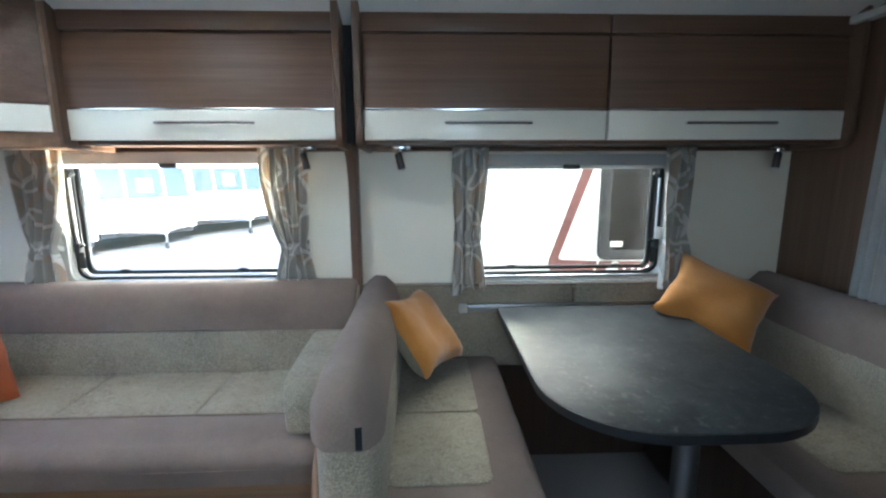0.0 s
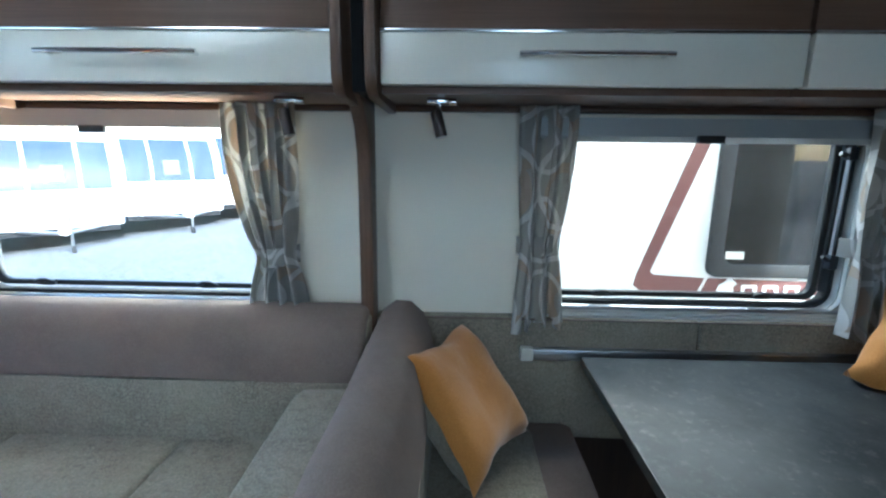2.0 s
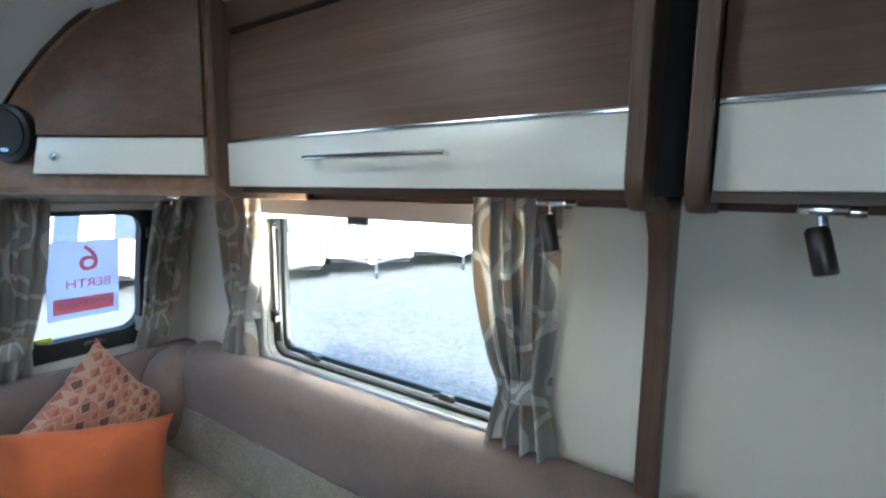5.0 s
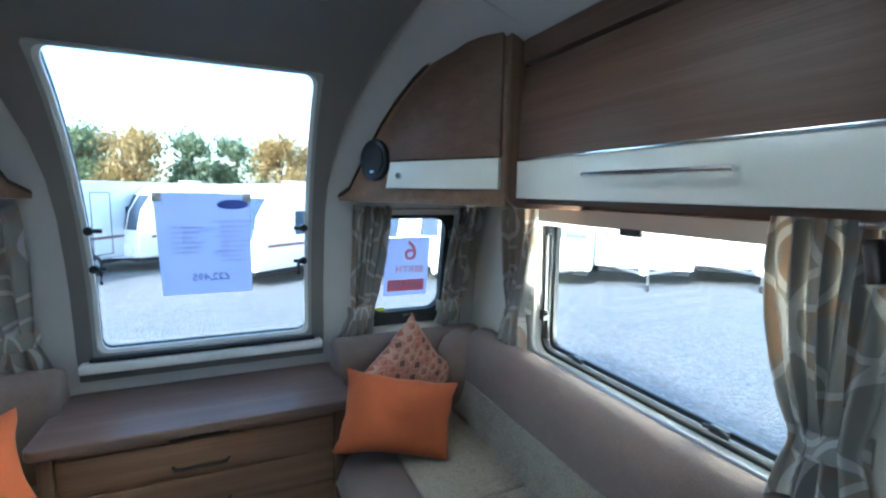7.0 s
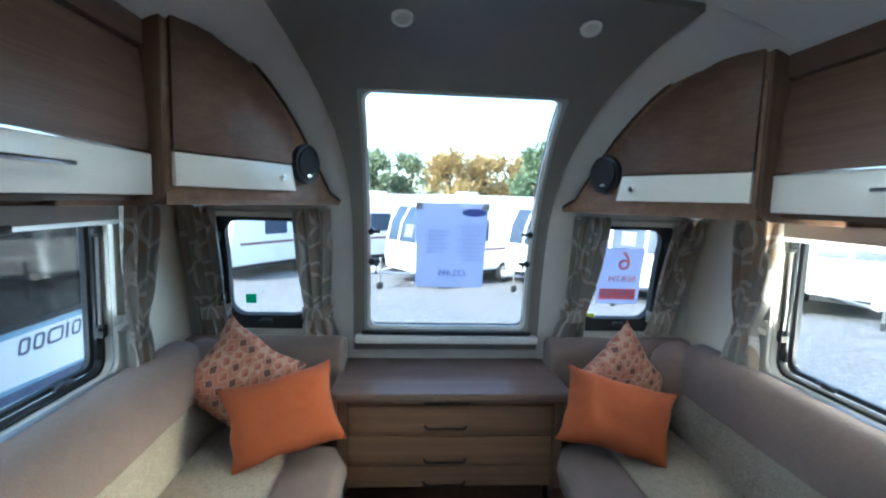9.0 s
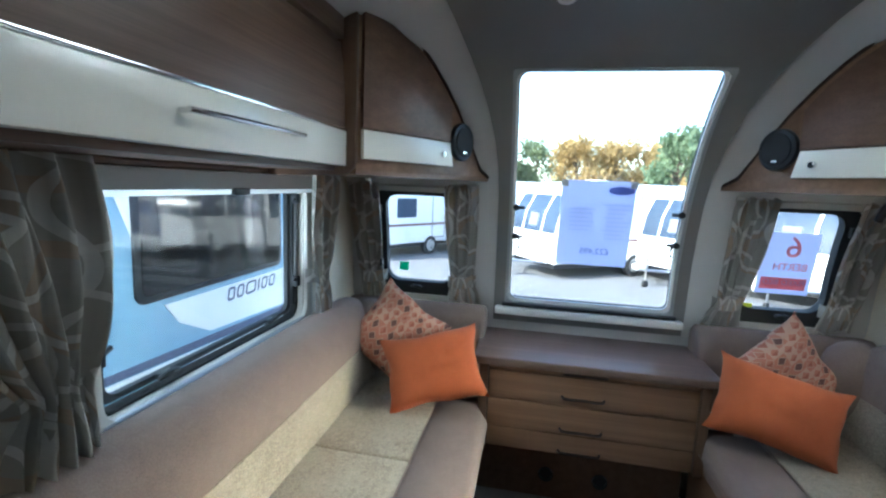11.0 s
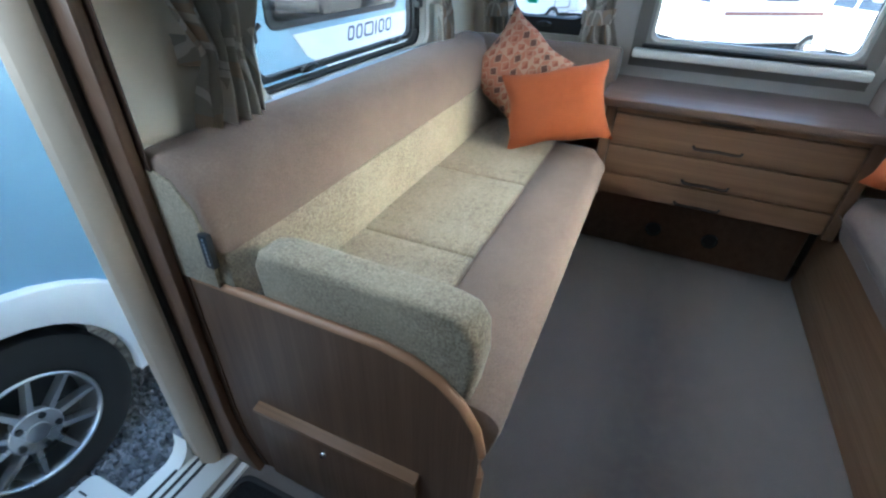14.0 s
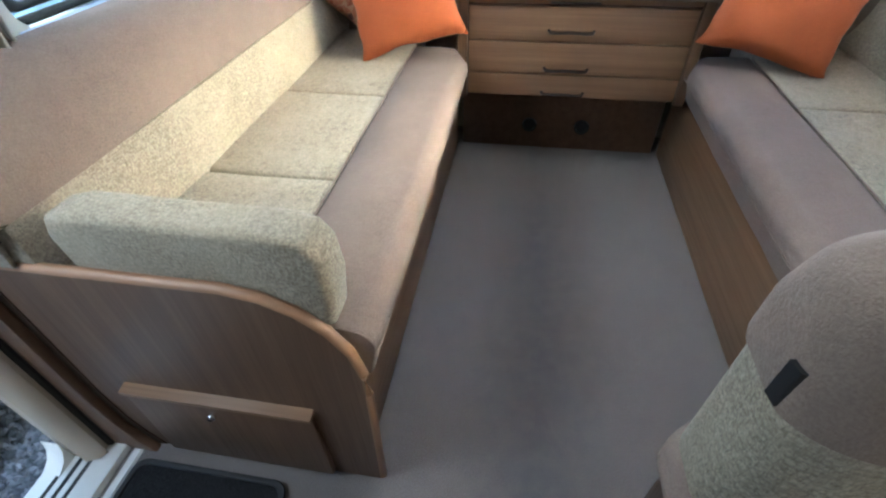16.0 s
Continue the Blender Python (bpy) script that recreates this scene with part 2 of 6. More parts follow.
def gravel_mat(name):
    m, n, l, b = nodes_of(name, 0.9)
    v = stretched(n, l, 1, 1, 1)
    vo = n.new("ShaderNodeTexVoronoi")
    vo.inputs["Scale"].default_value = 28
    l.new(v, vo.inputs["Vector"])
    big, mid = noise_node(n, l, v, 0.35, 4), noise_node(n, l, v, 5, 4, 0.7)
    bw = n.new("ShaderNodeRGBToBW")
    l.new(vo.outputs["Color"], bw.inputs[0])
    c = mix_rgb(n, l, bw.outputs[0], (0.10, 0.103, 0.11), (0.27, 0.27, 0.28))
    c = mix_rgb(n, l, span(n, l, mid, 0.45, 0.8), c, (0.16, 0.15, 0.14))
    c = mix_rgb(n, l, math_node(n, l, 'MULTIPLY', span(n, l, big, 0.4, 0.65), 0.4), c, (0.22, 0.22, 0.22))
    l.new(c, b.inputs["Base Color"])
    bump(n, l, b, vo.outputs["Distance"], 0.9, 0.02)
    return m


def stone_mat(name):
    m, n, l, b = nodes_of(name, 0.8)
    g = n.new("ShaderNodeNewGeometry")
    v = stretched(n, l, 1, 1, 1)
    f = noise_node(n, l, v, 120, 3)
    c = mix_rgb(n, l, g.outputs["Random Per Island"], (0.06, 0.065, 0.075), (0.28, 0.285, 0.31))
    c = mix_rgb(n, l, math_node(n, l, 'MULTIPLY', f, 0.4), c, (0.12, 0.12, 0.13))
    l.new(c, b.inputs["Base Color"])
    bump(n, l, b, f, 0.4, 0.003)
    return m


def leaf_mat(name, a, c2):
    m, n, l, b = nodes_of(name, 0.7)
    g = n.new("ShaderNodeNewGeometry")
    v = stretched(n, l, 1, 1, 1)
    c = mix_rgb(n, l, g.outputs["Random Per Island"], a, c2)
    c = mix_rgb(n, l, span(n, l, noise_node(n, l, v, 0.7, 3), 0.4, 0.65), c, [x * 0.8 for x in a])
    l.new(c, b.inputs["Base Color"])
    return m


def translucent(m, share):
    """Lets part of the light through a thin sheet."""
    n, l = m.node_tree.nodes, m.node_tree.links
    b, out = n["Principled BSDF"], n["Material Output"]
    t, mx = n.new("ShaderNodeBsdfTranslucent"), n.new("ShaderNodeMixShader")
    src = b.inputs["Base Color"].links[0].from_socket
    l.new(src, t.inputs[0])
    mx.inputs[0].default_value = share
    l.new(b.outputs[0], mx.inputs[1])
    l.new(t.outputs[0], mx.inputs[2])
    l.new(mx.outputs[0], out.inputs[0])


DARK, LIGHT = (0.072, 0.038, 0.024), (0.170, 0.098, 0.063)
M = dict(
    wood_x=wood("walnut_along_x", DARK, LIGHT, "x"),
    wood_y=wood("walnut_along_y", (0.135, 0.073, 0.041), (0.29, 0.172, 0.102), "y"),
    wood_z=wood("walnut_upright", (0.080, 0.045, 0.029), (0.175, 0.105, 0.068), "z"),
    # walnut lightened for the window light that falls on the sofa fronts
    wood_lit=wood("walnut_lit", (0.17, 0.094, 0.051), (0.33, 0.195, 0.113), "x", 0.42),
    dome=plain("opal_dome", (0.8, 0.81, 0.82), 0.4, var=0.02, bump_k=0.0),
    wood_top=wood("walnut_top", (0.10, 0.065, 0.05), (0.22, 0.15, 0.12), "y", 0.3),
    wood_edge=plain("walnut_edging", (0.30, 0.165, 0.095), 0.45, var=0.15),
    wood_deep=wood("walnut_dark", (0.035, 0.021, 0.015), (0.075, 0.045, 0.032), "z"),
    end_grey=plain("grey_laminate", (0.33, 0.33, 0.325), 0.4, var=0.04, bump_k=0.03),
    cream=plain("cream_gloss", (0.72, 0.67, 0.575), 0.32, var=0.03, bump_k=0.02, coat=0.3),
    wall=plain("wallboard", (0.78, 0.71, 0.585), 0.6, var=0.05, scale=3, bump_k=0.12),
    white=plain("white_plastic", (0.74, 0.73, 0.70), 0.4, var=0.04, bump_k=0.04),
    ceiling=plain("ceiling_board", (0.62, 0.60, 0.57), 0.7, var=0.04, bump_k=0.12),
    grey=plain("grey_trim", (0.20, 0.19, 0.175), 0.55, var=0.06, bump_k=0.1),
    jamb=plain("door_jamb", (0.42, 0.345, 0.27), 0.45, var=0.05, bump_k=0.05),
    cassette=plain("blind_cassette", (0.34, 0.345, 0.335), 0.5, var=0.05, bump_k=0.04),
    frame=plain("window_moulding", (0.60, 0.585, 0.53), 0.4, var=0.04, bump_k=0.04),
    black=plain("black_plastic", (0.015, 0.016, 0.018), 0.35, var=0.2, bump_k=0.08),
    rubber=plain("black_rubber", (0.022, 0.022, 0.023), 0.75, var=0.25, bump_k=0.2),
    # tyre black, also the shade painted into the gap between two lockers
    tyre=plain("tyre_and_gap_black", (0.011, 0.011, 0.012), 0.85, var=0.3, bump_k=0.3),
    mat=cloth("door_mat", (0.008, 0.008, 0.009), (0.026, 0.026, 0.028), 300, 0.8, sheen=0.0),
    chrome=plain("chrome", (0.75, 0.75, 0.76), 0.14, 1.0, var=0.05, bump_k=0.0),
    steel=plain("satin_metal", (0.42, 0.42, 0.43), 0.35, 1.0, var=0.1, bump_k=0.05),
    alloy=plain("alloy", (0.50, 0.51, 0.53), 0.3, 0.85, var=0.12, bump_k=0.08),
    bronze=plain("dark_handle", (0.07, 0.055, 0.05), 0.35, 0.7, var=0.15),
    taupe=cloth("taupe_suede", (0.145, 0.103, 0.082), (0.208, 0.154, 0.124), 300, 0.5, sheen=0.08),
    tweed=cloth("grey_tweed", (0.175, 0.147, 0.104), (0.375, 0.323, 0.243), 190, 1.0, slub=True),
    orange=cloth("orange_cloth", (0.30, 0.064, 0.016), (0.39, 0.096, 0.027), 500, 0.3, sheen=0.04),
    mustard=cloth("mustard_velvet", (0.36, 0.14, 0.020), (0.48, 0.20, 0.036), 300, 0.3, sheen=0.35),
    rings=ring_print("ring_curtain"), blocks=block_print("block_print"),
    slate=slate("slate_laminate"), carpet=carpet("carpet"),
    glass=glass("window_glass", haze=0.05), clear=glass("clear_pane", haze=0.04),
    smoked=glass("smoked_pane", (0.10, 0.11, 0.12), haze=0.03),
    gravel=gravel_mat("gravel"), stone=stone_mat("loose_stone"),
    gelcoat=plain("white_gelcoat", (0.76, 0.77, 0.78), 0.3, var=0.04, scale=1.2, bump_k=0.03, coat=0.3),
    # blue of the shade between the two caravans, put into the panel's colour
    blue=plain("blue_shade_panel", (0.21, 0.36, 0.50), 0.3, var=0.04, scale=1.2, bump_k=0.02, coat=0.3),
    navy=plain("navy_stripe", (0.06, 0.08, 0.15), 0.4, var=0.05, bump_k=0.02),
    teal=plain("teal_stripe", (0.17, 0.30, 0.36), 0.4, var=0.05, bump_k=0.02),
    red=plain("maroon_stripe", (0.15, 0.06, 0.055), 0.4, var=0.05, bump_k=0.02),
    paper=plain("lilac_paper", (0.74, 0.74, 0.88), 0.8, var=0.02, bump_k=0.03),
    signred=plain("red_print", (0.95, 0.42, 0.40), 0.7, var=0.03, bump_k=0.0),
    ink=plain("blue_ink", (0.34, 0.38, 0.64), 0.7, var=0.05, bump_k=0.0),
    pale_ink=plain("pale_ink", (0.66, 0.68, 0.80), 0.7, var=0.05, bump_k=0.0),
    green=plain("green_sticker", (0.10, 0.60, 0.36), 0.6, var=0.05, bump_k=0.0),
    divider=cloth("grey_divider", (0.26, 0.25, 0.24), (0.36, 0.35, 0.34), 400, 0.3),
    yellow=plain("yellow_sticker", (0.80, 0.75, 0.10), 0.6, var=0.05, bump_k=0.0),
    far_glass=plain("far_window_glass", (0.045, 0.065, 0.10), 0.15, var=0.2, scale=2, bump_k=0.0),
    bark=plain("bark", (0.09, 0.07, 0.05), 0.9, var=0.3, scale=9, bump_k=0.5),
    leaf_green=leaf_mat("green_leaves", (0.17, 0.24, 0.13), (0.26, 0.33, 0.19)),
    leaf_gold=leaf_mat("autumn_leaves", (0.40, 0.28, 0.11), (0.54, 0.41, 0.19)),
    leaf_dark=leaf_mat("dark_leaves", (0.18, 0.23, 0.12), (0.27, 0.31, 0.17)),
)

translucent(M["paper"], 0.8)
translucent(M["dome"], 0.85)
translucent(M["signred"], 0.8)
translucent(M["ink"], 0.7)
translucent(M["pale_ink"], 0.8)
translucent(M["rings"], 0.36)
for leaf in ("leaf_gold", "leaf_green", "leaf_dark"):
    translucent(M[leaf], 0.5)
M["mat"].node_tree.nodes["Principled BSDF"].inputs["Specular IOR Level"].default_value = 0.12
M["far_glass"].node_tree.nodes["Principled BSDF"].inputs["Specular IOR Level"].default_value = 0.3
translucent(M["green"], 0.6)
translucent(M["yellow"], 0.6)

# ---- building helpers ----
MIRROR = [False]


def thing(name, at, label, category, group="", kind=""):
    x, y, z = at
    if MIRROR[0]:
        y = 2 * YC - y
    ob = new(name)
    ob.location = (x, y, z)
    ob.empty_display_size = 0.05
    return tagged(ob, label, category, group, kind)


def root_of(ob):
    v = Vector((0, 0, 0))
    while ob:
        v = v + ob.location
        ob = ob.parent
    return v


def finish(bm, smooth=40):
    bmesh.ops.remove_doubles(bm, verts=bm.verts, dist=1e-5)
    if MIRROR[0]:
        for v in bm.verts:
            v.co.y = 2 * YC - v.co.y
        bmesh.ops.reverse_faces(bm, faces=bm.faces)
    for f in bm.faces:
        f.smooth = smooth > 0
    if 0 < smooth < 180:
        for e in bm.edges:
            if len(e.link_faces) == 2 and e.calc_face_angle(0) > radians(smooth):
                e.smooth = False


def part(name, bm, material, parent=None, label="", smooth=40):
    """One mesh object out of a bmesh in world coordinates, under a thing or a part."""
    finish(bm, smooth)
    base = root_of(parent) if parent else Vector((0, 0, 0))
    bmesh.ops.translate(bm, verts=bm.verts, vec=-base)
    me = bpy.data.meshes.new(name)
    bm.to_mesh(me)
    bm.free()
    me.materials.append(M[material])
    ob = new(name, me)
    ob.parent = parent
    return tagged(ob, label)


def solid(name, bm, material, label, category, group="", kind="", smooth=40):
    return tagged(part(name, bm, material, None, label, smooth), label, category, group, kind)


def box(x0, x1, y0, y1, z0, z1, bev=0.0, seg=2):
    bm = bmesh.new()
    bmesh.ops.create_cube(bm, size=1)
    for v in bm.verts:
        v.co = Vector(((x0 + x1) / 2 + v.co.x * (x1 - x0), (y0 + y1) / 2 + v.co.y * (y1 - y0), (z0 + z1) / 2 + v.co.z * (z1 - z0)))
    if bev:
        bmesh.ops.bevel(bm, geom=bm.edges, offset=bev, segments=seg, profile=0.5, affect='EDGES')
    return bm


def prism(pts, axis, a, b, bev=0.0, seg=2):
    """A polygon given in the two other axes (in x, y, z order), drawn out along axis from a to b."""
    bm = bmesh.new()
    k = "xyz".index(axis)
    def at(p, w):
        c = list(p)
        c.insert(k, w)
        return Vector(c)
    lo, hi = [bm.verts.new(at(p, a)) for p in pts], [bm.verts.new(at(p, b)) for p in pts]
    n = len(pts)
    bm.faces.new(lo)
    bm.faces.new(hi[::-1])
    for i in range(n):
        bm.faces.new((lo[i], hi[i], hi[(i + 1) % n], lo[(i + 1) % n]))
    bmesh.ops.recalc_face_normals(bm, faces=bm.faces)
    if bev:
        caps = [e for e in bm.edges if len({round(v.co[k], 5) for v in e.verts}) == 1]
        bmesh.ops.bevel(bm, geom=caps, offset=bev, segments=seg, profile=0.5, affect='EDGES')
    return bm


def arc(cx, cz, r, a0, a1, n=6, ry=None):
    return [(cx + r * math.cos(radians(a0 + (a1 - a0) * i / n)), cz + (ry or r) * math.sin(radians(a0 + (a1 - a0) * i / n))) for i in range(n + 1)]


def round_rect(u0, u1, v0, v1, r, n=5):
    return arc(u1 - r, v1 - r, r, 0, 90, n) + arc(u0 + r, v1 - r, r, 90, 180, n) + arc(u0 + r, v0 + r, r, 180, 270, n) + arc(u1 - r, v0 + r, r, 270, 360, n)


def loop_band(outer, inner, axis, a, b, bev=0.0):
    """A flat ring between two outlines of as many points, from a to b along axis."""
    bm = bmesh.new()
    k = "xyz".index(axis)
    def at(p, w):
        c = list(p)
        c.insert(k, w)
        return Vector(c)
    rows = [[bm.verts.new(at(p, w)) for p in o] for o, w in ((outer, a), (outer, b), (inner, b), (inner, a))]
    n = len(outer)
    for j in range(4):
        for i in range(n):
            bm.faces.new((rows[j][i], rows[j][(i + 1) % n], rows[(j + 1) % 4][(i + 1) % n], rows[(j + 1) % 4][i]))
    bmesh.ops.recalc_face_normals(bm, faces=bm.faces)
    if bev:
        ring = [e for e in bm.edges if all(len(v.link_edges) == 4 for v in e.verts) and abs(e.verts[0].co[k] - e.verts[1].co[k]) < 1e-6 and e.calc_face_angle(0) > 1]
        bmesh.ops.bevel(bm, geom=ring, offset=bev, segments=2, profile=0.5, affect='EDGES')
    return bm


def tube(pts, r, sides=10, cap=True):
    bm = bmesh.new()
    rings = []
    pts = [Vector(p) for p in pts]
    for i, p in enumerate(pts):
        d = (pts[min(i + 1, len(pts) - 1)] - pts[max(i - 1, 0)]).normalized()
        q = d.to_track_quat('Z', 'Y')
        rr = r[i] if isinstance(r, (list, tuple)) else r
        rings.append([bm.verts.new(p + q @ Vector((rr * math.cos(2 * math.pi * k / sides), rr * math.sin(2 * math.pi * k / sides), 0))) for k in range(sides)])
    for a, b in zip(rings, rings[1:]):
        for k in range(sides):
            bm.faces.new((a[k], a[(k + 1) % sides], b[(k + 1) % sides], b[k]))
    if cap:
        bm.faces.new(rings[0][::-1])
        bm.faces.new(rings[-1])
    return bm


def disc(center, axis, r, depth, sides=28, bev=0.0):
    c = Vector(center)
    k = "xyz".index(axis)
    d = Vector((0, 0, 0))
    d[k] = 1
    bm = tube([c - d * depth / 2, c + d * depth / 2], r, sides)
    if bev:
        caps = [e for e in bm.edges if abs(e.verts[0].co[k] - e.verts[1].co[k]) < 1e-6]
        bmesh.ops.bevel(bm, geom=caps, offset=bev, segments=3, profile=0.5, affect='EDGES')
    return bm


def join(*bms):
    out = bmesh.new()
    for b in bms:
        me = bpy.data.meshes.new("tmp")
        b.to_mesh(me)
        b.free()
        out.from_mesh(me)
        bpy.data.meshes.remove(me)
    return out


def soft(bm, seed, amp=0.004, scale=7.0):
    """Slight unevenness of upholstery."""
    for v in bm.verts:
        n = noise.noise_vector(v.co * scale + Vector((seed, seed * 1.3, 0)))
        v.co += n * amp
    return bm


def grid_cut(bm, axis, steps, lo, hi):
    k = "xyz".index(axis)
    d = Vector((0, 0, 0))
    d[k] = 1
    for i in range(1, steps):
        p = Vector((0, 0, 0))
        p[k] = lo + (hi - lo) * i / steps
        bmesh.ops.bisect_plane(bm, geom=bm.verts[:] + bm.edges[:] + bm.faces[:], plane_co=p, plane_no=d)
    return bm


def slab(us, vs, hole, axis, a, b):
    """A wall of cells, a to b thick along axis; hole(i, j) leaves a cell open."""
    bm = bmesh.new()
    k = "xyz".index(axis)
    cache = {}
    def vert(i, j, w):
        if (i, j, w) not in cache:
            c = [us[i], vs[j]]
            c.insert(k, (a, b)[w])
            cache[i, j, w] = bm.verts.new(c)
        return cache[i, j, w]
    nu, nv = len(us) - 1, len(vs) - 1
    solid_at = lambda i, j: 0 <= i < nu and 0 <= j < nv and not hole(i, j)
    for i in range(nu):
        for j in range(nv):
            if not solid_at(i, j):
                continue
            for w in (0, 1):
                bm.faces.new([vert(i, j, w), vert(i + 1, j, w), vert(i + 1, j + 1, w), vert(i, j + 1, w)])
            for di, dj, e in ((-1, 0, ((0, 0), (0, 1))), (1, 0, ((1, 0), (1, 1))), (0, -1, ((0, 0), (1, 0))), (0, 1, ((0, 1), (1, 1)))):
                if not solid_at(i + di, j + dj):
                    p, q = e
                    bm.faces.new([vert(i + p[0], j + p[1], 0), vert(i + q[0], j + q[1], 0), vert(i + q[0], j + q[1], 1), vert(i + p[0], j + p[1], 1)])
    bmesh.ops.recalc_face_normals(bm, faces=bm.faces)
    return bm


def inside(us, vs, rects):
    def hole(i, j):
        u, v = (us[i] + us[i + 1]) / 2, (vs[j] + vs[j + 1]) / 2
        return any(r[0] < u < r[1] and r[2] < v < r[3] for r in rects)
    return hole


def holed_wall(lo_u, hi_u, lo_v, hi_v, rects, axis, a, b):
    us = sorted({lo_u, hi_u, *[r[0] for r in rects], *[r[1] for r in rects]})
    vs = sorted({lo_v, hi_v, *[r[2] for r in rects], *[r[3] for r in rects]})
    return slab(us, vs, inside(us, vs, rects), axis, a, b)


# ---- the caravan's shell ----
WIN_A = (-1.545, -0.605, 0.835, 1.355)   # x0, x1, z0, z1 of the front lounge side windows
WIN_B = (0.105, 0.985, 0.835, 1.345)     # dinette window
WIN_N = (-1.545, -0.665, 0.835, 1.355)   # door-side window
DOOR = (-0.275, 0.36, 0.0, 1.82)
XB = 1.50                                # partition behind the dinette

solid("floor", box(-2.06, XB, YN, YO, -0.05, 0.0), "carpet", "grey-brown carpet, bluish shade along the middle put in its colour", "floor", kind="structure")
solid("wall_side_far", holed_wall(-2.15, XB + 0.03, -0.05, 1.98, [WIN_A, WIN_B], "y", YO, YO + 0.032), "wall", "cream wallboard side wall with two windows", "wall", kind="structure")
solid("wall_side_door", holed_wall(-2.15, XB + 0.03, -0.05, 1.98, [WIN_N, (DOOR[0], DOOR[1], -0.05, DOOR[3])], "y", YN - 0.032, YN), "wall", "cream wallboard side wall with entrance door opening", "wall", kind="structure")
solid("wall_partition", box(XB, XB + 0.03, YN, YO, 0.0, 1.96), "wood_z", "dark walnut partition behind the dinette", "wall", kind="structure")

# front wall and roof follow one bent profile (x, z)
PROFILE = [(-2.06, -0.05), (-2.06, 0.70), (-2.05, 0.80), (-2.035, 0.86), (-2.03, 0.95), (-2.018, 1.08), (-1.995, 1.20), (-1.96, 1.33), (-1.91, 1.45), (-1.85, 1.56),
           (-1.77, 1.67), (-1.68, 1.76), (-1.58, 1.83), (-1.46, 1.89), (-1.34, 1.925), (-1.22, 1.945)]
FW = (0.548, 1.262, 0.845, 1.79)          # y0, y1, z0, z1 of the middle front window
FS = (-0.075, 0.345, 0.83, 1.345)        # door-side front window


def drop(y, x, z):
    """How far the roof comes down towards the sides."""
    d = max(0.0, abs(y - YC) - 0.38)
    w = min(1.0, max(0.0, (z - 1.35) / 0.4))
    return 0.115 * (d / 0.45) ** 2 * w if d < 0.45 else (0.115 + 0.5 * (d - 0.45)) * w


def bent(profile, ys, hole, lift=0.0, thick=0.025, flare=None):
    bm = bmesh.new()
    rows = []
    for i, (x, z) in enumerate(profile):
        a, b = Vector(profile[max(i - 1, 0)]), Vector(profile[min(i + 1, len(profile) - 1)])
        t = (b - a).normalized()
        nx, nz = t.y, -t.x      # inward
        yy = flare(i, ys) if flare else ys
        rows.append([[bm.verts.new((x + nx * o, y, z + nz * o - drop(y, x, z))) for y in yy] for o in (lift, lift - thick)])
    def ok(i, j):
        return 0 <= i < len(profile) - 1 and 0 <= j < len(ys) - 1 and not hole(i, j)
    for i in range(len(profile) - 1):
        for j in range(len(ys) - 1):
            if not ok(i, j):
                continue
            for w in (0, 1):
                bm.faces.new((rows[i][w][j], rows[i][w][j + 1], rows[i + 1][w][j + 1], rows[i + 1][w][j]))
            for di, dj, p, q in ((-1, 0, (0, 0), (0, 1)), (1, 0, (1, 0), (1, 1)), (0, -1, (0, 0), (1, 0)), (0, 1, (0, 1), (1, 1))):
                if not ok(i + di, j + dj):
                    bm.faces.new((rows[i + p[0]][0][j + p[1]], rows[i + q[0]][0][j + q[1]], rows[i + q[0]][1][j + q[1]], rows[i + p[0]][1][j + p[1]]))
    bmesh.ops.recalc_face_normals(bm, faces=bm.faces)
    return bm


def refine(profile, zs):
    """Adds points of given heights to the profile."""
    out = []
    for (x0, z0), (x1, z1) in zip(profile, profile[1:]):
        out.append((x0, z0))
        for z in sorted(zs):
            if z0 + 1e-4 < z < z1 - 1e-4:
                k = (z - z0) / (z1 - z0)
                out.append((x0 + (x1 - x0) * k, z))
    return out + [profile[-1]]


PF = refine(PROFILE, [FW[2], FW[3], FS[2], FS[3]])
FRONT_YS = sorted({YN - 0.03, -0.13, FS[0], 0.10, FS[1], 0.45, FW[0], 0.74, YC, 1.07, FW[1], 1.36, 2 * YC - FS[1], 1.71, 2 * YC - FS[0], 1.94, YO + 0.03})


def front_hole(i, j):
    z, y = (PF[i][1] + PF[i + 1][1]) / 2, (FRONT_YS[j] + FRONT_YS[j + 1]) / 2
    side = FS[2] < z < FS[3] and FS[0] < min(y, 2 * YC - y) < FS[1]
    return side or (FW[2] < z < FW[3] and FW[0] < y < FW[1])


solid("wall_front", bent(PF, FRONT_YS, front_hole), "ceiling", "pale curved front wall with three windows", "wall", kind="structure")


def roof_z(y):
    return 1.945 - drop(y, 0, 1.945)


# ceiling with the rooflight opening
RL = (-1.17, -0.62, 0.62, 1.19)
cys = sorted({YN - 0.03, -0.05, 0.094, 0.25, 0.40, RL[2], YC, RL[3], 1.41, 1.56, 1.716, 1.86, YO + 0.03})
cxs = [-1.22, RL[0], RL[1], 0.3, XB + 0.03]
bm = slab(cxs, cys, inside(cxs, cys, [RL]), "z", 1.945, 1.975)
for v in bm.verts:
    v.co.z -= drop(v.co.y, 0, 1.945)
solid("ceiling", bm, "ceiling", "off-white ceiling curving down at the sides", "ceiling", kind="structure")

# grey window surround running up into the ceiling
PS = [p for p in refine(PROFILE, [FW[2] - 0.085, FW[2], FW[3]]) if p[1] >= FW[2] - 0.086]
SYS = [-0.40, FW[0] - YC + 0.004, FW[1] - YC - 0.004, 0.40]


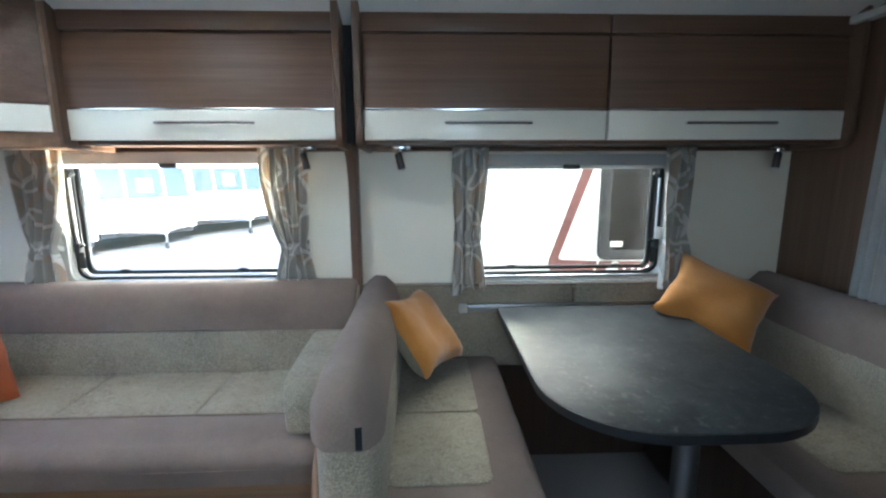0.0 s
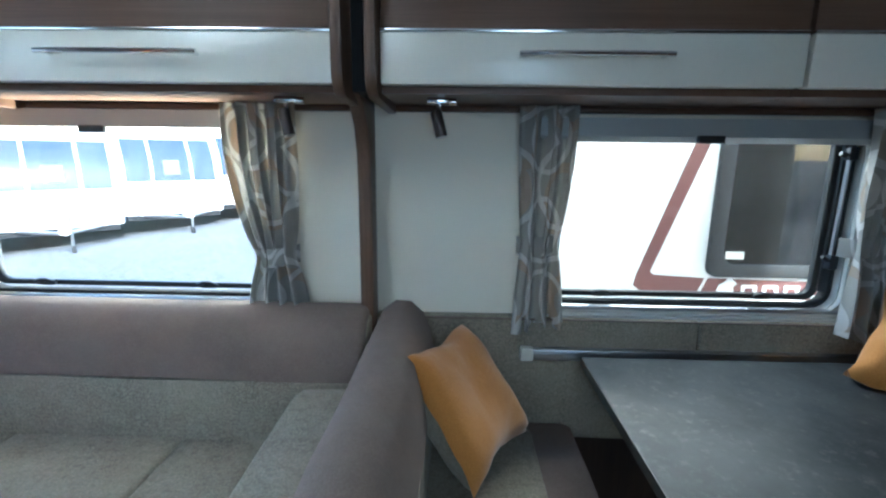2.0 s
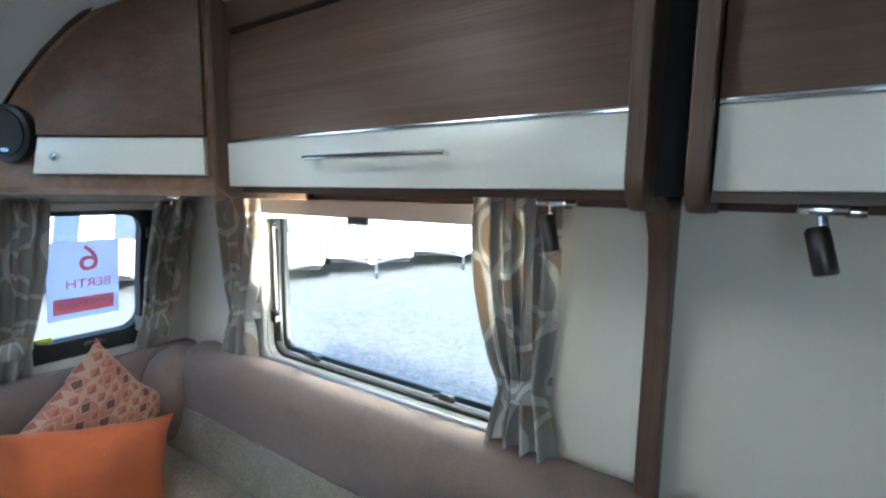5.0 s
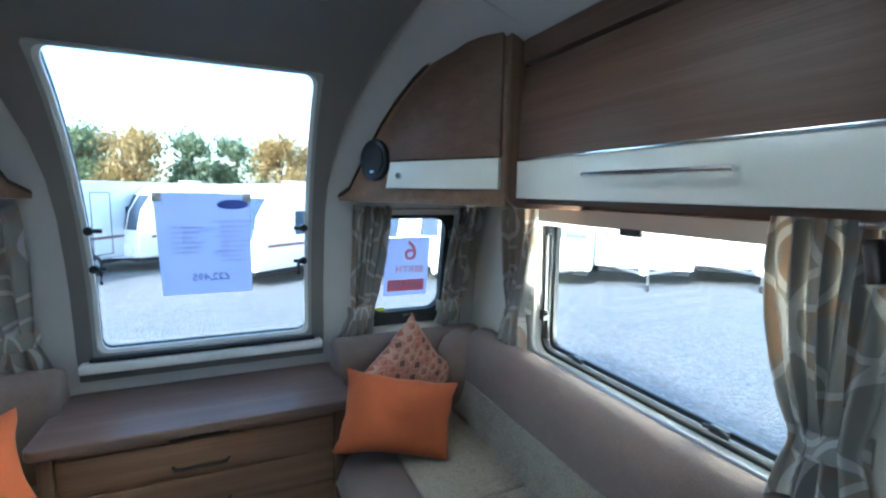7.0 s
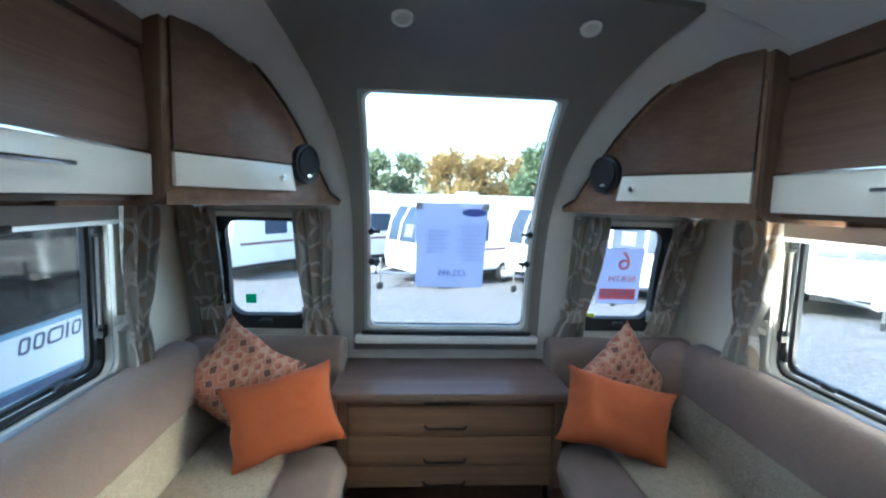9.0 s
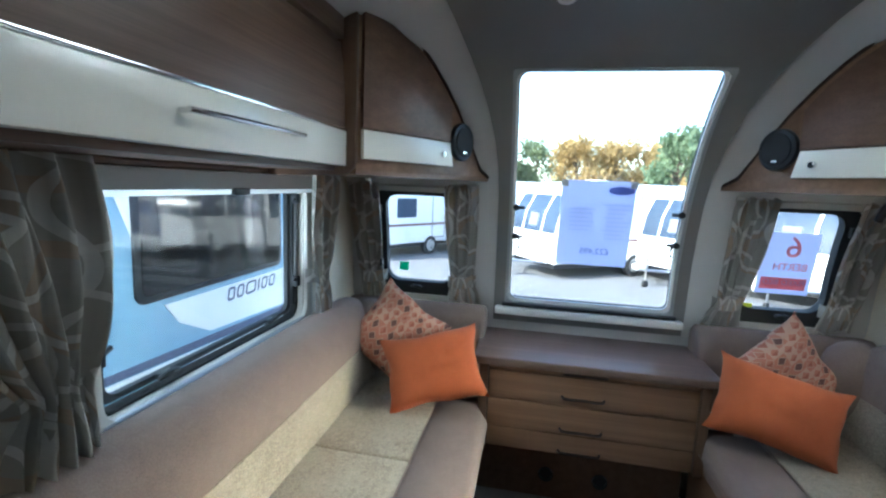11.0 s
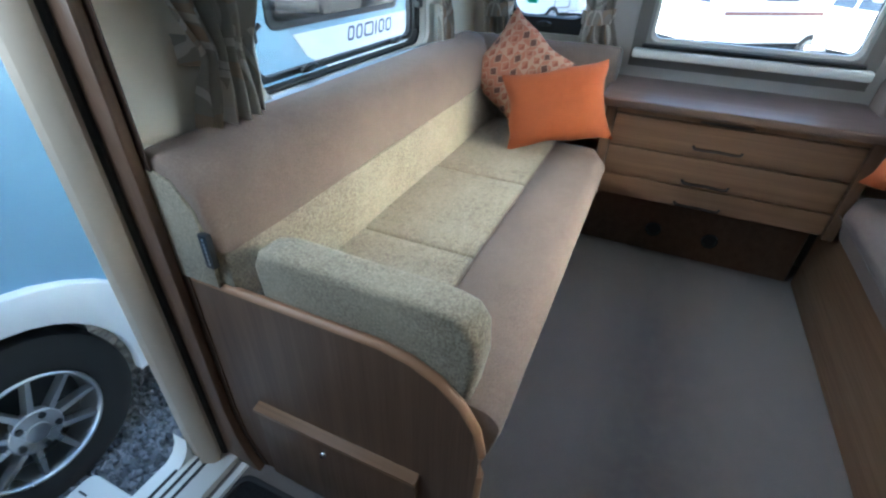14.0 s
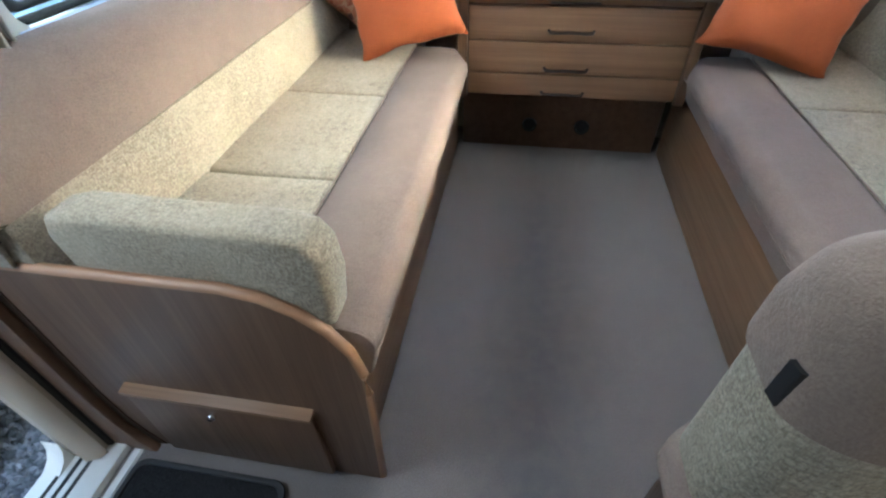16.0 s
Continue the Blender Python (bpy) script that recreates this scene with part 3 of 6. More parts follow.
def flare(i, ys):
    z = PS[i][1]
    k = max(0.0, (z - 1.35) / 0.6)
    e = 0.405 + 0.15 * k * k
    return [YC - e, YC + ys[1], YC + ys[2], YC + e]


solid("front_surround", bent(PS, SYS, lambda i, j: j == 1 and FW[2] < (PS[i][1] + PS[i + 1][1]) / 2 < FW[3], 0.022, 0.02, flare), "grey",
      "grey moulded surround around the tall front window", "window surround", kind="structure")

# ---- windows ----
def catch(parent, x, y, z, side):
    """Black window stay latch on the lower rail."""
    body = box(x - 0.022, x + 0.022, y - 0.016, y + 0.004, z - 0.008, z + 0.008, 0.004)
    knob = tube([(x - 0.03, y - 0.018, z + 0.003), (x - 0.008, y - 0.024, z + 0.012), (x + 0.012, y - 0.022, z + 0.010), (x + 0.03, y - 0.014, z - 0.002)], 0.0055, 8)
    part("latch", join(body, knob), "black", parent)


def side_window(name, w, far, label):
    """A framed acrylic window in a side wall; built on the far side, mirrored for the door side."""
    MIRROR[0] = not far
    x0, x1, z0, z1 = w
    win = thing(name, ((x0 + x1) / 2, YO, z0), label, "window", kind="structure")
    o, i = round_rect(x0 - 0.03, x1 + 0.03, z0 - 0.03, z1 + 0.012, 0.012), round_rect(x0 + 0.016, x1 - 0.016, z0 + 0.012, z1 - 0.01, 0.05)
    part("window_frame", loop_band(o, i, "y", YO - 0.018, YO - 0.002, 0.004), "frame", win)
    part("reveal", loop_band(round_rect(x0 - 0.001, x1 + 0.001, z0 - 0.001, z1 + 0.001, 0.03), round_rect(x0 + 0.016, x1 - 0.016, z0 + 0.012, z1 - 0.01, 0.05), "y", YO - 0.001, YO + 0.034), "frame", win)
    o, i = round_rect(x0 + 0.016, x1 - 0.016, z0 + 0.012, z1 - 0.01, 0.05), round_rect(x0 + 0.026, x1 - 0.026, z0 + 0.022, z1 - 0.012, 0.05)
    part("rubber_seal", loop_band(o, i, "y", YO + 0.020, YO + 0.052, 0.003), "rubber", win)
    o, i = round_rect(x0 + 0.046, x1 - 0.046, z0 + 0.032, z1 - 0.012, 0.03), round_rect(x0 + 0.066, x1 - 0.066, z0 + 0.048, z1 - 0.018, 0.03)
    part("sash", loop_band(o, i, "y", YO + 0.034, YO + 0.052, 0.003), "black", win)
    pane = part("pane", prism(round_rect(x0 + 0.022, x1 - 0.022, z0 + 0.018, z1 - 0.016, 0.05), "y", YO + 0.046, YO + 0.050), "glass", win, smooth=0)
    pane.visible_shadow = False
    part("blind_cassette", prism([(YO - 0.040, z1 - 0.026), (YO - 0.022, z1 - 0.040), (YO - 0.004, z1 - 0.040), (YO - 0.004, z1 + 0.02), (YO - 0.038, z1 + 0.02)], "x", x0 - 0.02, x1 + 0.02, 0.003), "cassette", win)
    xm = (x0 + x1) / 2
    part("blind_catch", box(xm - 0.035, xm + 0.035, YO - 0.048, YO - 0.034, z1 - 0.042, z1 - 0.022, 0.004), "black", win)
    part("sill", prism([(YO - 0.03, z0 - 0.035), (YO - 0.002, z0 - 0.035), (YO - 0.002, z0 + 0.004), (YO - 0.03, z0 - 0.006)], "x", x0 - 0.035, x1 + 0.035, 0.003), "frame", win)
    part("roller_bar", tube([(x0 + 0.01, YO - 0.012, z0 + 0.012), (x1 - 0.01, YO - 0.012, z0 + 0.012)], 0.008, 8), "steel", win)
    for k in (0.24, 0.76):
        catch(win, x0 + (x1 - x0) * k, YO + 0.024, z0 + 0.046, 1)
    for x, s in ((x0 + 0.036, 1), (x1 - 0.036, -1)):
        part("stay", tube([(x, YO + 0.020, z0 + 0.15), (x, YO + 0.018, z1 - 0.06)], 0.006, 8), "steel", win)
        part("stay_channel", box(x - 0.013, x + 0.013, YO + 0.024, YO + 0.034, z0 + 0.06, z1 - 0.02, 0.003), "black", win)
        part("stay_clip", join(box(x - 0.012, x + 0.012, YO + 0.004, YO + 0.03, z1 - 0.08, z1 - 0.045, 0.004), tube([(x, YO + 0.012, z1 - 0.07), (x + s * 0.03, YO + 0.012, z1 - 0.062)], 0.006, 8)), "black", win)
        part("stay_clip", join(box(x - 0.012, x + 0.012, YO + 0.004, YO + 0.03, z0 + 0.13, z0 + 0.17, 0.004), tube([(x, YO + 0.012, z0 + 0.15), (x + s * 0.03, YO + 0.012, z0 + 0.165)], 0.006, 8)), "black", win)
    MIRROR[0] = False
    return win


side_window("window_1", WIN_A, True, "closed side window with black seal and cream frame above the sofa")
side_window("window_2", WIN_B, True, "closed side window with cream frame beside the dinette table")
side_window("window_3", WIN_N, False, "closed side window with black seal above the door-side sofa")


def on_front(y, z, lift=0.0):
    """A point of the front wall's inner face."""
    for (x0, z0), (x1, z1) in zip(PROFILE, PROFILE[1:]):
        if z0 <= z <= z1:
            k = (z - z0) / (z1 - z0)
            i = PROFILE.index((x0, z0))
            ends = []
            for q in (i, i + 1):
                a, b = Vector(PROFILE[max(q - 1, 0)]), Vector(PROFILE[min(q + 1, len(PROFILE) - 1)])
                ends.append((b - a).normalized())
            t = ends[0].lerp(ends[1], k).normalized()
            return Vector((x0 + (x1 - x0) * k + t.y * lift, y, z - t.x * lift))
    return Vector((PROFILE[-1][0], y, z))


def to_front(bm, ref=-2.0):
    """Bends a part built flat at x = ref onto the front wall's profile."""
    for v in bm.verts:
        v.co = on_front(v.co.y, v.co.z, v.co.x - ref)
    return bm


def front_window(name, w, label, tall):
    y0, y1, z0, z1 = w
    win = thing(name, (-2.0, (y0 + y1) / 2, z0), label, "window", kind="structure")
    n = 26 if tall else 10
    cut = lambda bm: to_front(grid_cut(bm, "z", n, z0, z1))
    R = -2.0
    a = 0.012 if tall else 0.02
    g = 0.0 if tall else 0.012
    o, i = round_rect(y0 - g, y1 + g, z0 - g - 0.004, z1 + g, 0.012), round_rect(y0 + a, y1 - a, z0 + a, z1 - a * 0.5, 0.03)
    part("window_frame", cut(loop_band(o, i, "x", R + 0.002, R + (0.028 if tall else 0.022))), "frame" if not tall else "cassette", win)
    e = 0.006 if tall else 0.02
    low = e * 1.3 if tall else 0.058
    outer_side = 0 if tall else (0.022 if (y0 + y1) / 2 < YC else -0.022)
    o, i = i, round_rect(y0 + a + e + max(0, outer_side), y1 - a - e + min(0, outer_side), z0 + a + low, z1 - a * 0.5 - e, 0.03 if tall else 0.06)
    part("rubber_seal", cut(loop_band(o, i, "x", R - 0.03, R + 0.01)), "rubber", win)
    if tall:
        o, i = round_rect(y0 + 0.012, y1 - 0.012, z0 + 0.012, z1 - 0.006, 0.02), round_rect(y0 + 0.024, y1 - 0.024, z0 + 0.026, z1 - 0.012, 0.03)
        part("sash", cut(loop_band(o, i, "x", R + 0.008, R + 0.018)), "white", win)
    pane = part("pane", cut(prism(round_rect(y0 + a, y1 - a, z0 + a, z1 - a * 0.5, 0.03), "x", R - 0.022, R - 0.018)), "clear", win)
    pane.visible_shadow = False
    if tall:
        for y, s in ((y0 + 0.03, 1), (y1 - 0.03, -1)):
            for z in (1.16, 1.29):
                p = on_front(y, z, 0.03)
                lever = tube([p + Vector((0, s * 0.004, 0.01)), p + Vector((0.012, s * 0.02, -0.012)), p + Vector((0.01, s * 0.018, -0.05))], 0.006, 8)
                part("stay_knob", join(disc(p, "x", 0.014, 0.02, 14, 0.003), tube([p, p + Vector((0, s * 0.035, 0))], 0.007, 8), lever) if z < 1.2 else join(disc(p, "x", 0.014, 0.02, 14, 0.003), tube([p, p + Vector((0, s * 0.035, 0))], 0.007, 8)), "black", win)
        part("sill", box(-2.05, -1.985, y0 - 0.04, y1 + 0.04, 0.795, 0.83, 0.008), "white", win)
        part("sill_gap", box(-2.04, -1.992, y0 - 0.01, y1 + 0.01, 0.833, 0.848, 0.003), "black", win)
    else:
        part("blind_cassette", box(-2.0, -1.955, y0 - 0.01, y1 + 0.01, z1 - 0.012, z1 + 0.03, 0.005), "cassette", win)
        ym = (y0 + y1) / 2
        part("blind_catch", box(-1.966, -1.945, ym - 0.035, ym + 0.035, z1 - 0.03, z1 - 0.01, 0.004), "black", win)
        p = on_front(ym, z0 + 0.055, 0.008)
        part("latch", join(box(p.x, p.x + 0.02, ym - 0.022, ym + 0.022, p.z - 0.008, p.z + 0.008, 0.003), tube([p + Vector((0.02, -0.03, 0)), p + Vector((0.026, 0, 0.01)), p + Vector((0.02, 0.03, 0))], 0.005, 8)), "black", win)
        for z in (z0 + 0.16, z1 - 0.1):
            ye = y0 + 0.035 if (y0 + y1) / 2 < YC else y1 - 0.035
            q = on_front(ye, z, 0.01)
            part("stay_clip", box(q.x - 0.004, q.x + 0.02, ye - 0.012, ye + 0.012, z - 0.018, z + 0.018, 0.004), "black", win)
        part("sill", box(-2.045, -1.985, y0 - 0.03, y1 + 0.03, z0 - 0.04, z0 - 0.008, 0.006), "frame", win)
    return win


front_window("window_4", FW, "tall curved middle front window with white sash", True)
front_window("window_5", FS, "small front corner window with black seal", False)
front_window("window_6", (2 * YC - FS[1], 2 * YC - FS[0], FS[2], FS[3]), "small front corner window with black seal and paper notice", False)

rl = thing("rooflight", (-0.9, YC, 1.94), "square rooflight with white frame in the ceiling", "rooflight", kind="structure")
part("frame", loop_band(round_rect(RL[0] - 0.05, RL[1] + 0.05, RL[2] - 0.05, RL[3] + 0.05, 0.04), round_rect(RL[0] + 0.02, RL[1] - 0.02, RL[2] + 0.02, RL[3] - 0.02, 0.04), "z", 1.918, 1.99, 0.006), "white", rl)
part("dome", box(RL[0], RL[1], RL[2], RL[3], 2.0, 2.006), "dome", rl, "opal white dome")

for y in (0.70, 1.215):
    p = on_front(y, 1.922, 0.026)
    d = thing("downlight", p, "small round flush ceiling light with pale rim, switched off", "ceiling light", "downlights over the front window")
    dz = Vector((0.42, 0, -0.90))
    def tilt(bm):
        q = Vector((0, 0, 1)).rotation_difference(-dz.normalized())
        for v in bm.verts:
            v.co = p + q @ v.co
        return bm
    part("rim", tilt(loop_band(arc(0, 0, 0.029, 0, 351, 39), arc(0, 0, 0.019, 0, 351, 39), "z", -0.006, 0.004)), "white", d)
    part("lens", tilt(disc((0, 0, 0), "z", 0.019, 0.004)), "ceiling", d)

# ---- overhead lockers ----
def bar_handle(parent, x0, x1, y, z, material="chrome"):
    pts = [(x0, y - 0.026, z), (x0 + 0.02, y - 0.028, z)] + [(x0 + (x1 - x0) * k / 8, y - 0.028 - 0.004 * math.sin(math.pi * k / 8), z) for k in range(1, 8)] + [(x1 - 0.02, y - 0.028, z), (x1, y - 0.026, z)]
    bm = tube(pts, 0.0052, 8)
    posts = [tube([(x, y, z), (x, y - 0.028, z)], 0.0045, 8) for x in (x0 + 0.012, x1 - 0.012)]
    return part("handle", join(bm, *posts), material, parent, "slim chrome bar handle" if material == "chrome" else "dark bar handle")


def locker(x0, x1, h0, h1, label):
    lk = thing("overhead_locker", ((x0 + x1) / 2, 1.9, 1.395), label, "overhead locker", "overhead lockers")
    part("carcass", prism([(1.755, 1.394), (YO - 0.002, 1.394), (YO - 0.002, 1.74), (1.755, 1.84)], "x", x0, x1), "wood_x", lk)
    a, b = x0 + 0.003, x1 - 0.003
    door = part("door", prism([(1.722, 1.516), (1.750, 1.516), (1.752, 1.757), (1.737, 1.757), (1.727, 1.68), (1.722, 1.60)], "x", a, b, 0.002), "wood_x", lk)
    part("lower_panel", box(a, b, 1.716, 1.748, 1.408, 1.508, 0.003), "cream", door, "cream gloss lower panel")
    part("chrome_strip", box(a, b, 1.717, 1.74, 1.509, 1.5155, 0.001), "chrome", door)
    bar_handle(door, h0, h1, 1.716, 1.464)
    part("cornice", box(x0, x1, 1.728, 1.76, 1.766, 1.828, 0.004), "wood_x", lk)
    return lk


def divider(x, w=0.024, deep=1.690, face="wood_z"):
    """Upright end board between lockers, rounded at the foot."""
    d = thing("locker_end_board", (x, 1.9, 1.37), "dark walnut upright board between overhead lockers", "locker board", "locker end boards")
    pts = [(deep, 1.875)] + [(deep + 0.0 + 0.05 - 0.05 * math.cos(radians(k)), 1.43 - 0.05 * math.sin(radians(k))) for k in range(0, 91, 15)] + [(YO - 0.002, 1.372), (YO - 0.002, 1.74)]
    part("board", prism(pts, "x", x - w / 2, x + w / 2, 0.004), "wood_z", d)
    return d


def corner_locker():
    """Angled locker in the front corner, with arched top and loudspeaker; built on the far side."""
    P0, P1 = Vector((-1.275, 2 * YC - 0.118, 0)), Vector((-1.915, 2 * YC - 0.452, 0))
    run = (P1 - P0).normalized()
    out = Vector((run.y, -run.x, 0))
    if out.x < 0:
        out = -out
    L = (P1 - P0).length
    arch = [(0.0, 1.885), (0.07, 1.880), (0.14, 1.866), (0.21, 1.842), (0.28, 1.808), (0.35, 1.764), (0.42, 1.708), (0.49, 1.640), (0.55, 1.568), (0.61, 1.490), (0.66, 1.425), (L, 1.396)]
    def shape(pts, a, b, bev=0.0):
        bm = prism(pts, "y", a, b, bev)
        for v in bm.verts:
            s, d, z = v.co
            v.co = P0 + run * s + out * d + Vector((0, 0, z))
        bmesh.ops.recalc_face_normals(bm, faces=bm.faces)
        return bm
    lk = thing("corner_locker", (-1.7, 1.75, 1.395), "walnut front corner locker with arched top and round speaker", "overhead locker", "corner lockers")
    part("face", shape([(0, 1.396)] + [(L, 1.396)] + arch[::-1][1:], -0.03, 0.0, 0.002), "wood_y", lk)
    part("base_board", prism([(P0.x, P0.y), (P1.x, P1.y), (-2.02, P1.y + 0.02), (-2.02, YO - 0.002), (P0.x, YO - 0.002)], "z", 1.384, 1.4), "wood_y", lk)
    part("door", shape([(0.012, 1.522)] + [(0.44, 1.522), (0.44, 1.645), (0.38, 1.712), (0.31, 1.765), (0.23, 1.808), (0.13, 1.842), (0.012, 1.86)], 0.002, 0.016, 0.003), "wood_x", lk)
    part("lower_panel", shape([(0.012, 1.432), (0.452, 1.432), (0.432, 1.517), (0.012, 1.517)], 0.004, 0.02, 0.003), "cream", lk, "cream gloss lower panel")
    q = P0 + run * 0.385 + Vector((0, 0, 1.472))
    part("lock", join(tube([q + out * 0.018, q + out * 0.03], 0.010, 16), tube([q + out * 0.03, q + out * 0.034], 0.006, 12)), "chrome", lk, "round chrome lock")
    c = P0 + run * 0.505 + Vector((0, 0, 1.528))
    rim = []
    for k in range(36):
        a = 2 * math.pi * k / 36
        rim.append((0.508 + 0.066 * math.cos(a), 1.526 + 0.070 * math.sin(a)))
    sp = part("loudspeaker", shape(rim, 0.001, 0.026, 0.008), "black", lk, "round black loudspeaker")
    part("grille", shape([(0.505 + (u - 0.505) * 0.78, 1.528 + (w - 1.528) * 0.78) for u, w in rim], 0.026, 0.031, 0.004), "rubber", sp)
    b0 = (0.495, 1.482)
    part("badge", shape([(b0[0], b0[1]), (b0[0] + 0.02, b0[1]), (b0[0] + 0.02, b0[1] + 0.009), (b0[0], b0[1] + 0.009)], 0.030, 0.033), "chrome", sp)
    part("edge_band", shape([(s, z) for s, z in arch] + [(s - 0.004, z + 0.012) for s, z in arch[::-1]], -0.03, 0.006), "wood_deep", lk)


locker(-1.262, -0.362, -0.96, -0.63, "walnut overhead locker with cream lower panel above the sofa window")
locker(-0.268, 0.588, 0.015, 0.315, "walnut overhead locker with cream lower panel above the dinette")
locker(0.592, 1.452, 0.86, 1.185, "walnut overhead locker with cream lower panel above the dinette")
divider(-1.275)
divider(-0.349)
divider(-0.281)
divider(1.465, 0.02)
# board coloured black to give the gap between the end boards its shade
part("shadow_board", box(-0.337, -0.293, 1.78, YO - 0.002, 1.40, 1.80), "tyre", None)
tagged(bpy.data.objects["shadow_board"], "black board for the shade in the gap between two lockers", "board", kind="structure")
corner_locker()
MIRROR[0] = True
locker(-1.262, -0.335, -0.955, -0.59, "walnut overhead locker with cream lower panel above the door-side sofa")
divider(-1.275)
divider(-0.322)
part("end_facing", prism(round_rect(1.705, YO - 0.004, 1.385, 1.80, 0.03), "x", -0.310, -0.306, 0.001), "end_grey", None)
tagged(bpy.data.objects["end_facing"], "pale laminate facing on the locker's end board", "laminate facing")
corner_locker()
MIRROR[0] = False

up = thing("wall_upright", (-0.345, 1.96, 0.5), "slim walnut upright on the wall between sofa and dinette", "wall trim", kind="structure")
part("post", prism([(1.925, 0.40), (YO - 0.002, 0.40), (YO - 0.002, 1.40), (1.80, 1.40), (1.85, 1.375), (1.895, 1.33), (1.918, 1.26), (1.925, 1.15)], "x", -0.362, -0.326, 0.006), "wood_z", up)
for x0, x1 in ((-1.262, -0.362), (-0.268, 1.452)):
    solid("curtain_pelmet", box(x0, x1, YO - 0.026, YO - 0.003, 1.377, 1.393, 0.003), "wood_x", "narrow walnut strip over the window under the lockers", "pelmet", kind="structure")
MIRROR[0] = True
solid("curtain_pelmet", box(-1.262, -0.335, YO - 0.026, YO - 0.003, 1.377, 1.393, 0.003), "wood_x", "narrow walnut strip over the window under the lockers", "pelmet", kind="structure")
MIRROR[0] = False


def spotlight(x, y, z, lean, label, far=True):
    MIRROR[0] = not far
    s = thing("spotlight", (x, y, z), label, "spotlight", "reading spotlights")
    part("mount", join(box(x - 0.026, x + 0.026, y - 0.010, y + 0.010, z - 0.014, z, 0.004), disc((x + 0.032, y, z - 0.009), "x", 0.008, 0.02, 14, 0.002)), "chrome", s)
    part("arm", tube([(x, y, z - 0.014), (x + 0.004, y - 0.004, z - 0.034), (x + 0.002, y - 0.008, z - 0.042)], 0.0055, 8), "chrome", s)
    a = Vector((x - 0.004, y - 0.010, z - 0.034))
    d = Vector((lean, -0.12, -1)).normalized()
    head = part("head", join(tube([a - d * 0.006, a, a + d * 0.052, a + d * 0.055], [0.010, 0.0135, 0.0135, 0.012], 18)), "bronze", s, "gunmetal cylinder lamp head")
    part("lens", tube([a + d * 0.0552, a + d * 0.057], 0.010, 14), "ceiling", head)
    MIRROR[0] = False


spotlight(-0.50, 1.82, 1.394, 0.25, "small chrome spotlight under the sofa locker")
spotlight(-0.15, 1.82, 1.394, 0.25, "small chrome spotlight under the dinette locker")
spotlight(1.30, 1.82, 1.394, -0.2, "small chrome spotlight under the dinette locker")
spotlight(-1.74, 1.815, 1.384, -0.5, "small chrome spotlight under the corner locker")
spotlight(-1.74, 1.815, 1.384, -0.5, "small chrome spotlight under the corner locker", False)

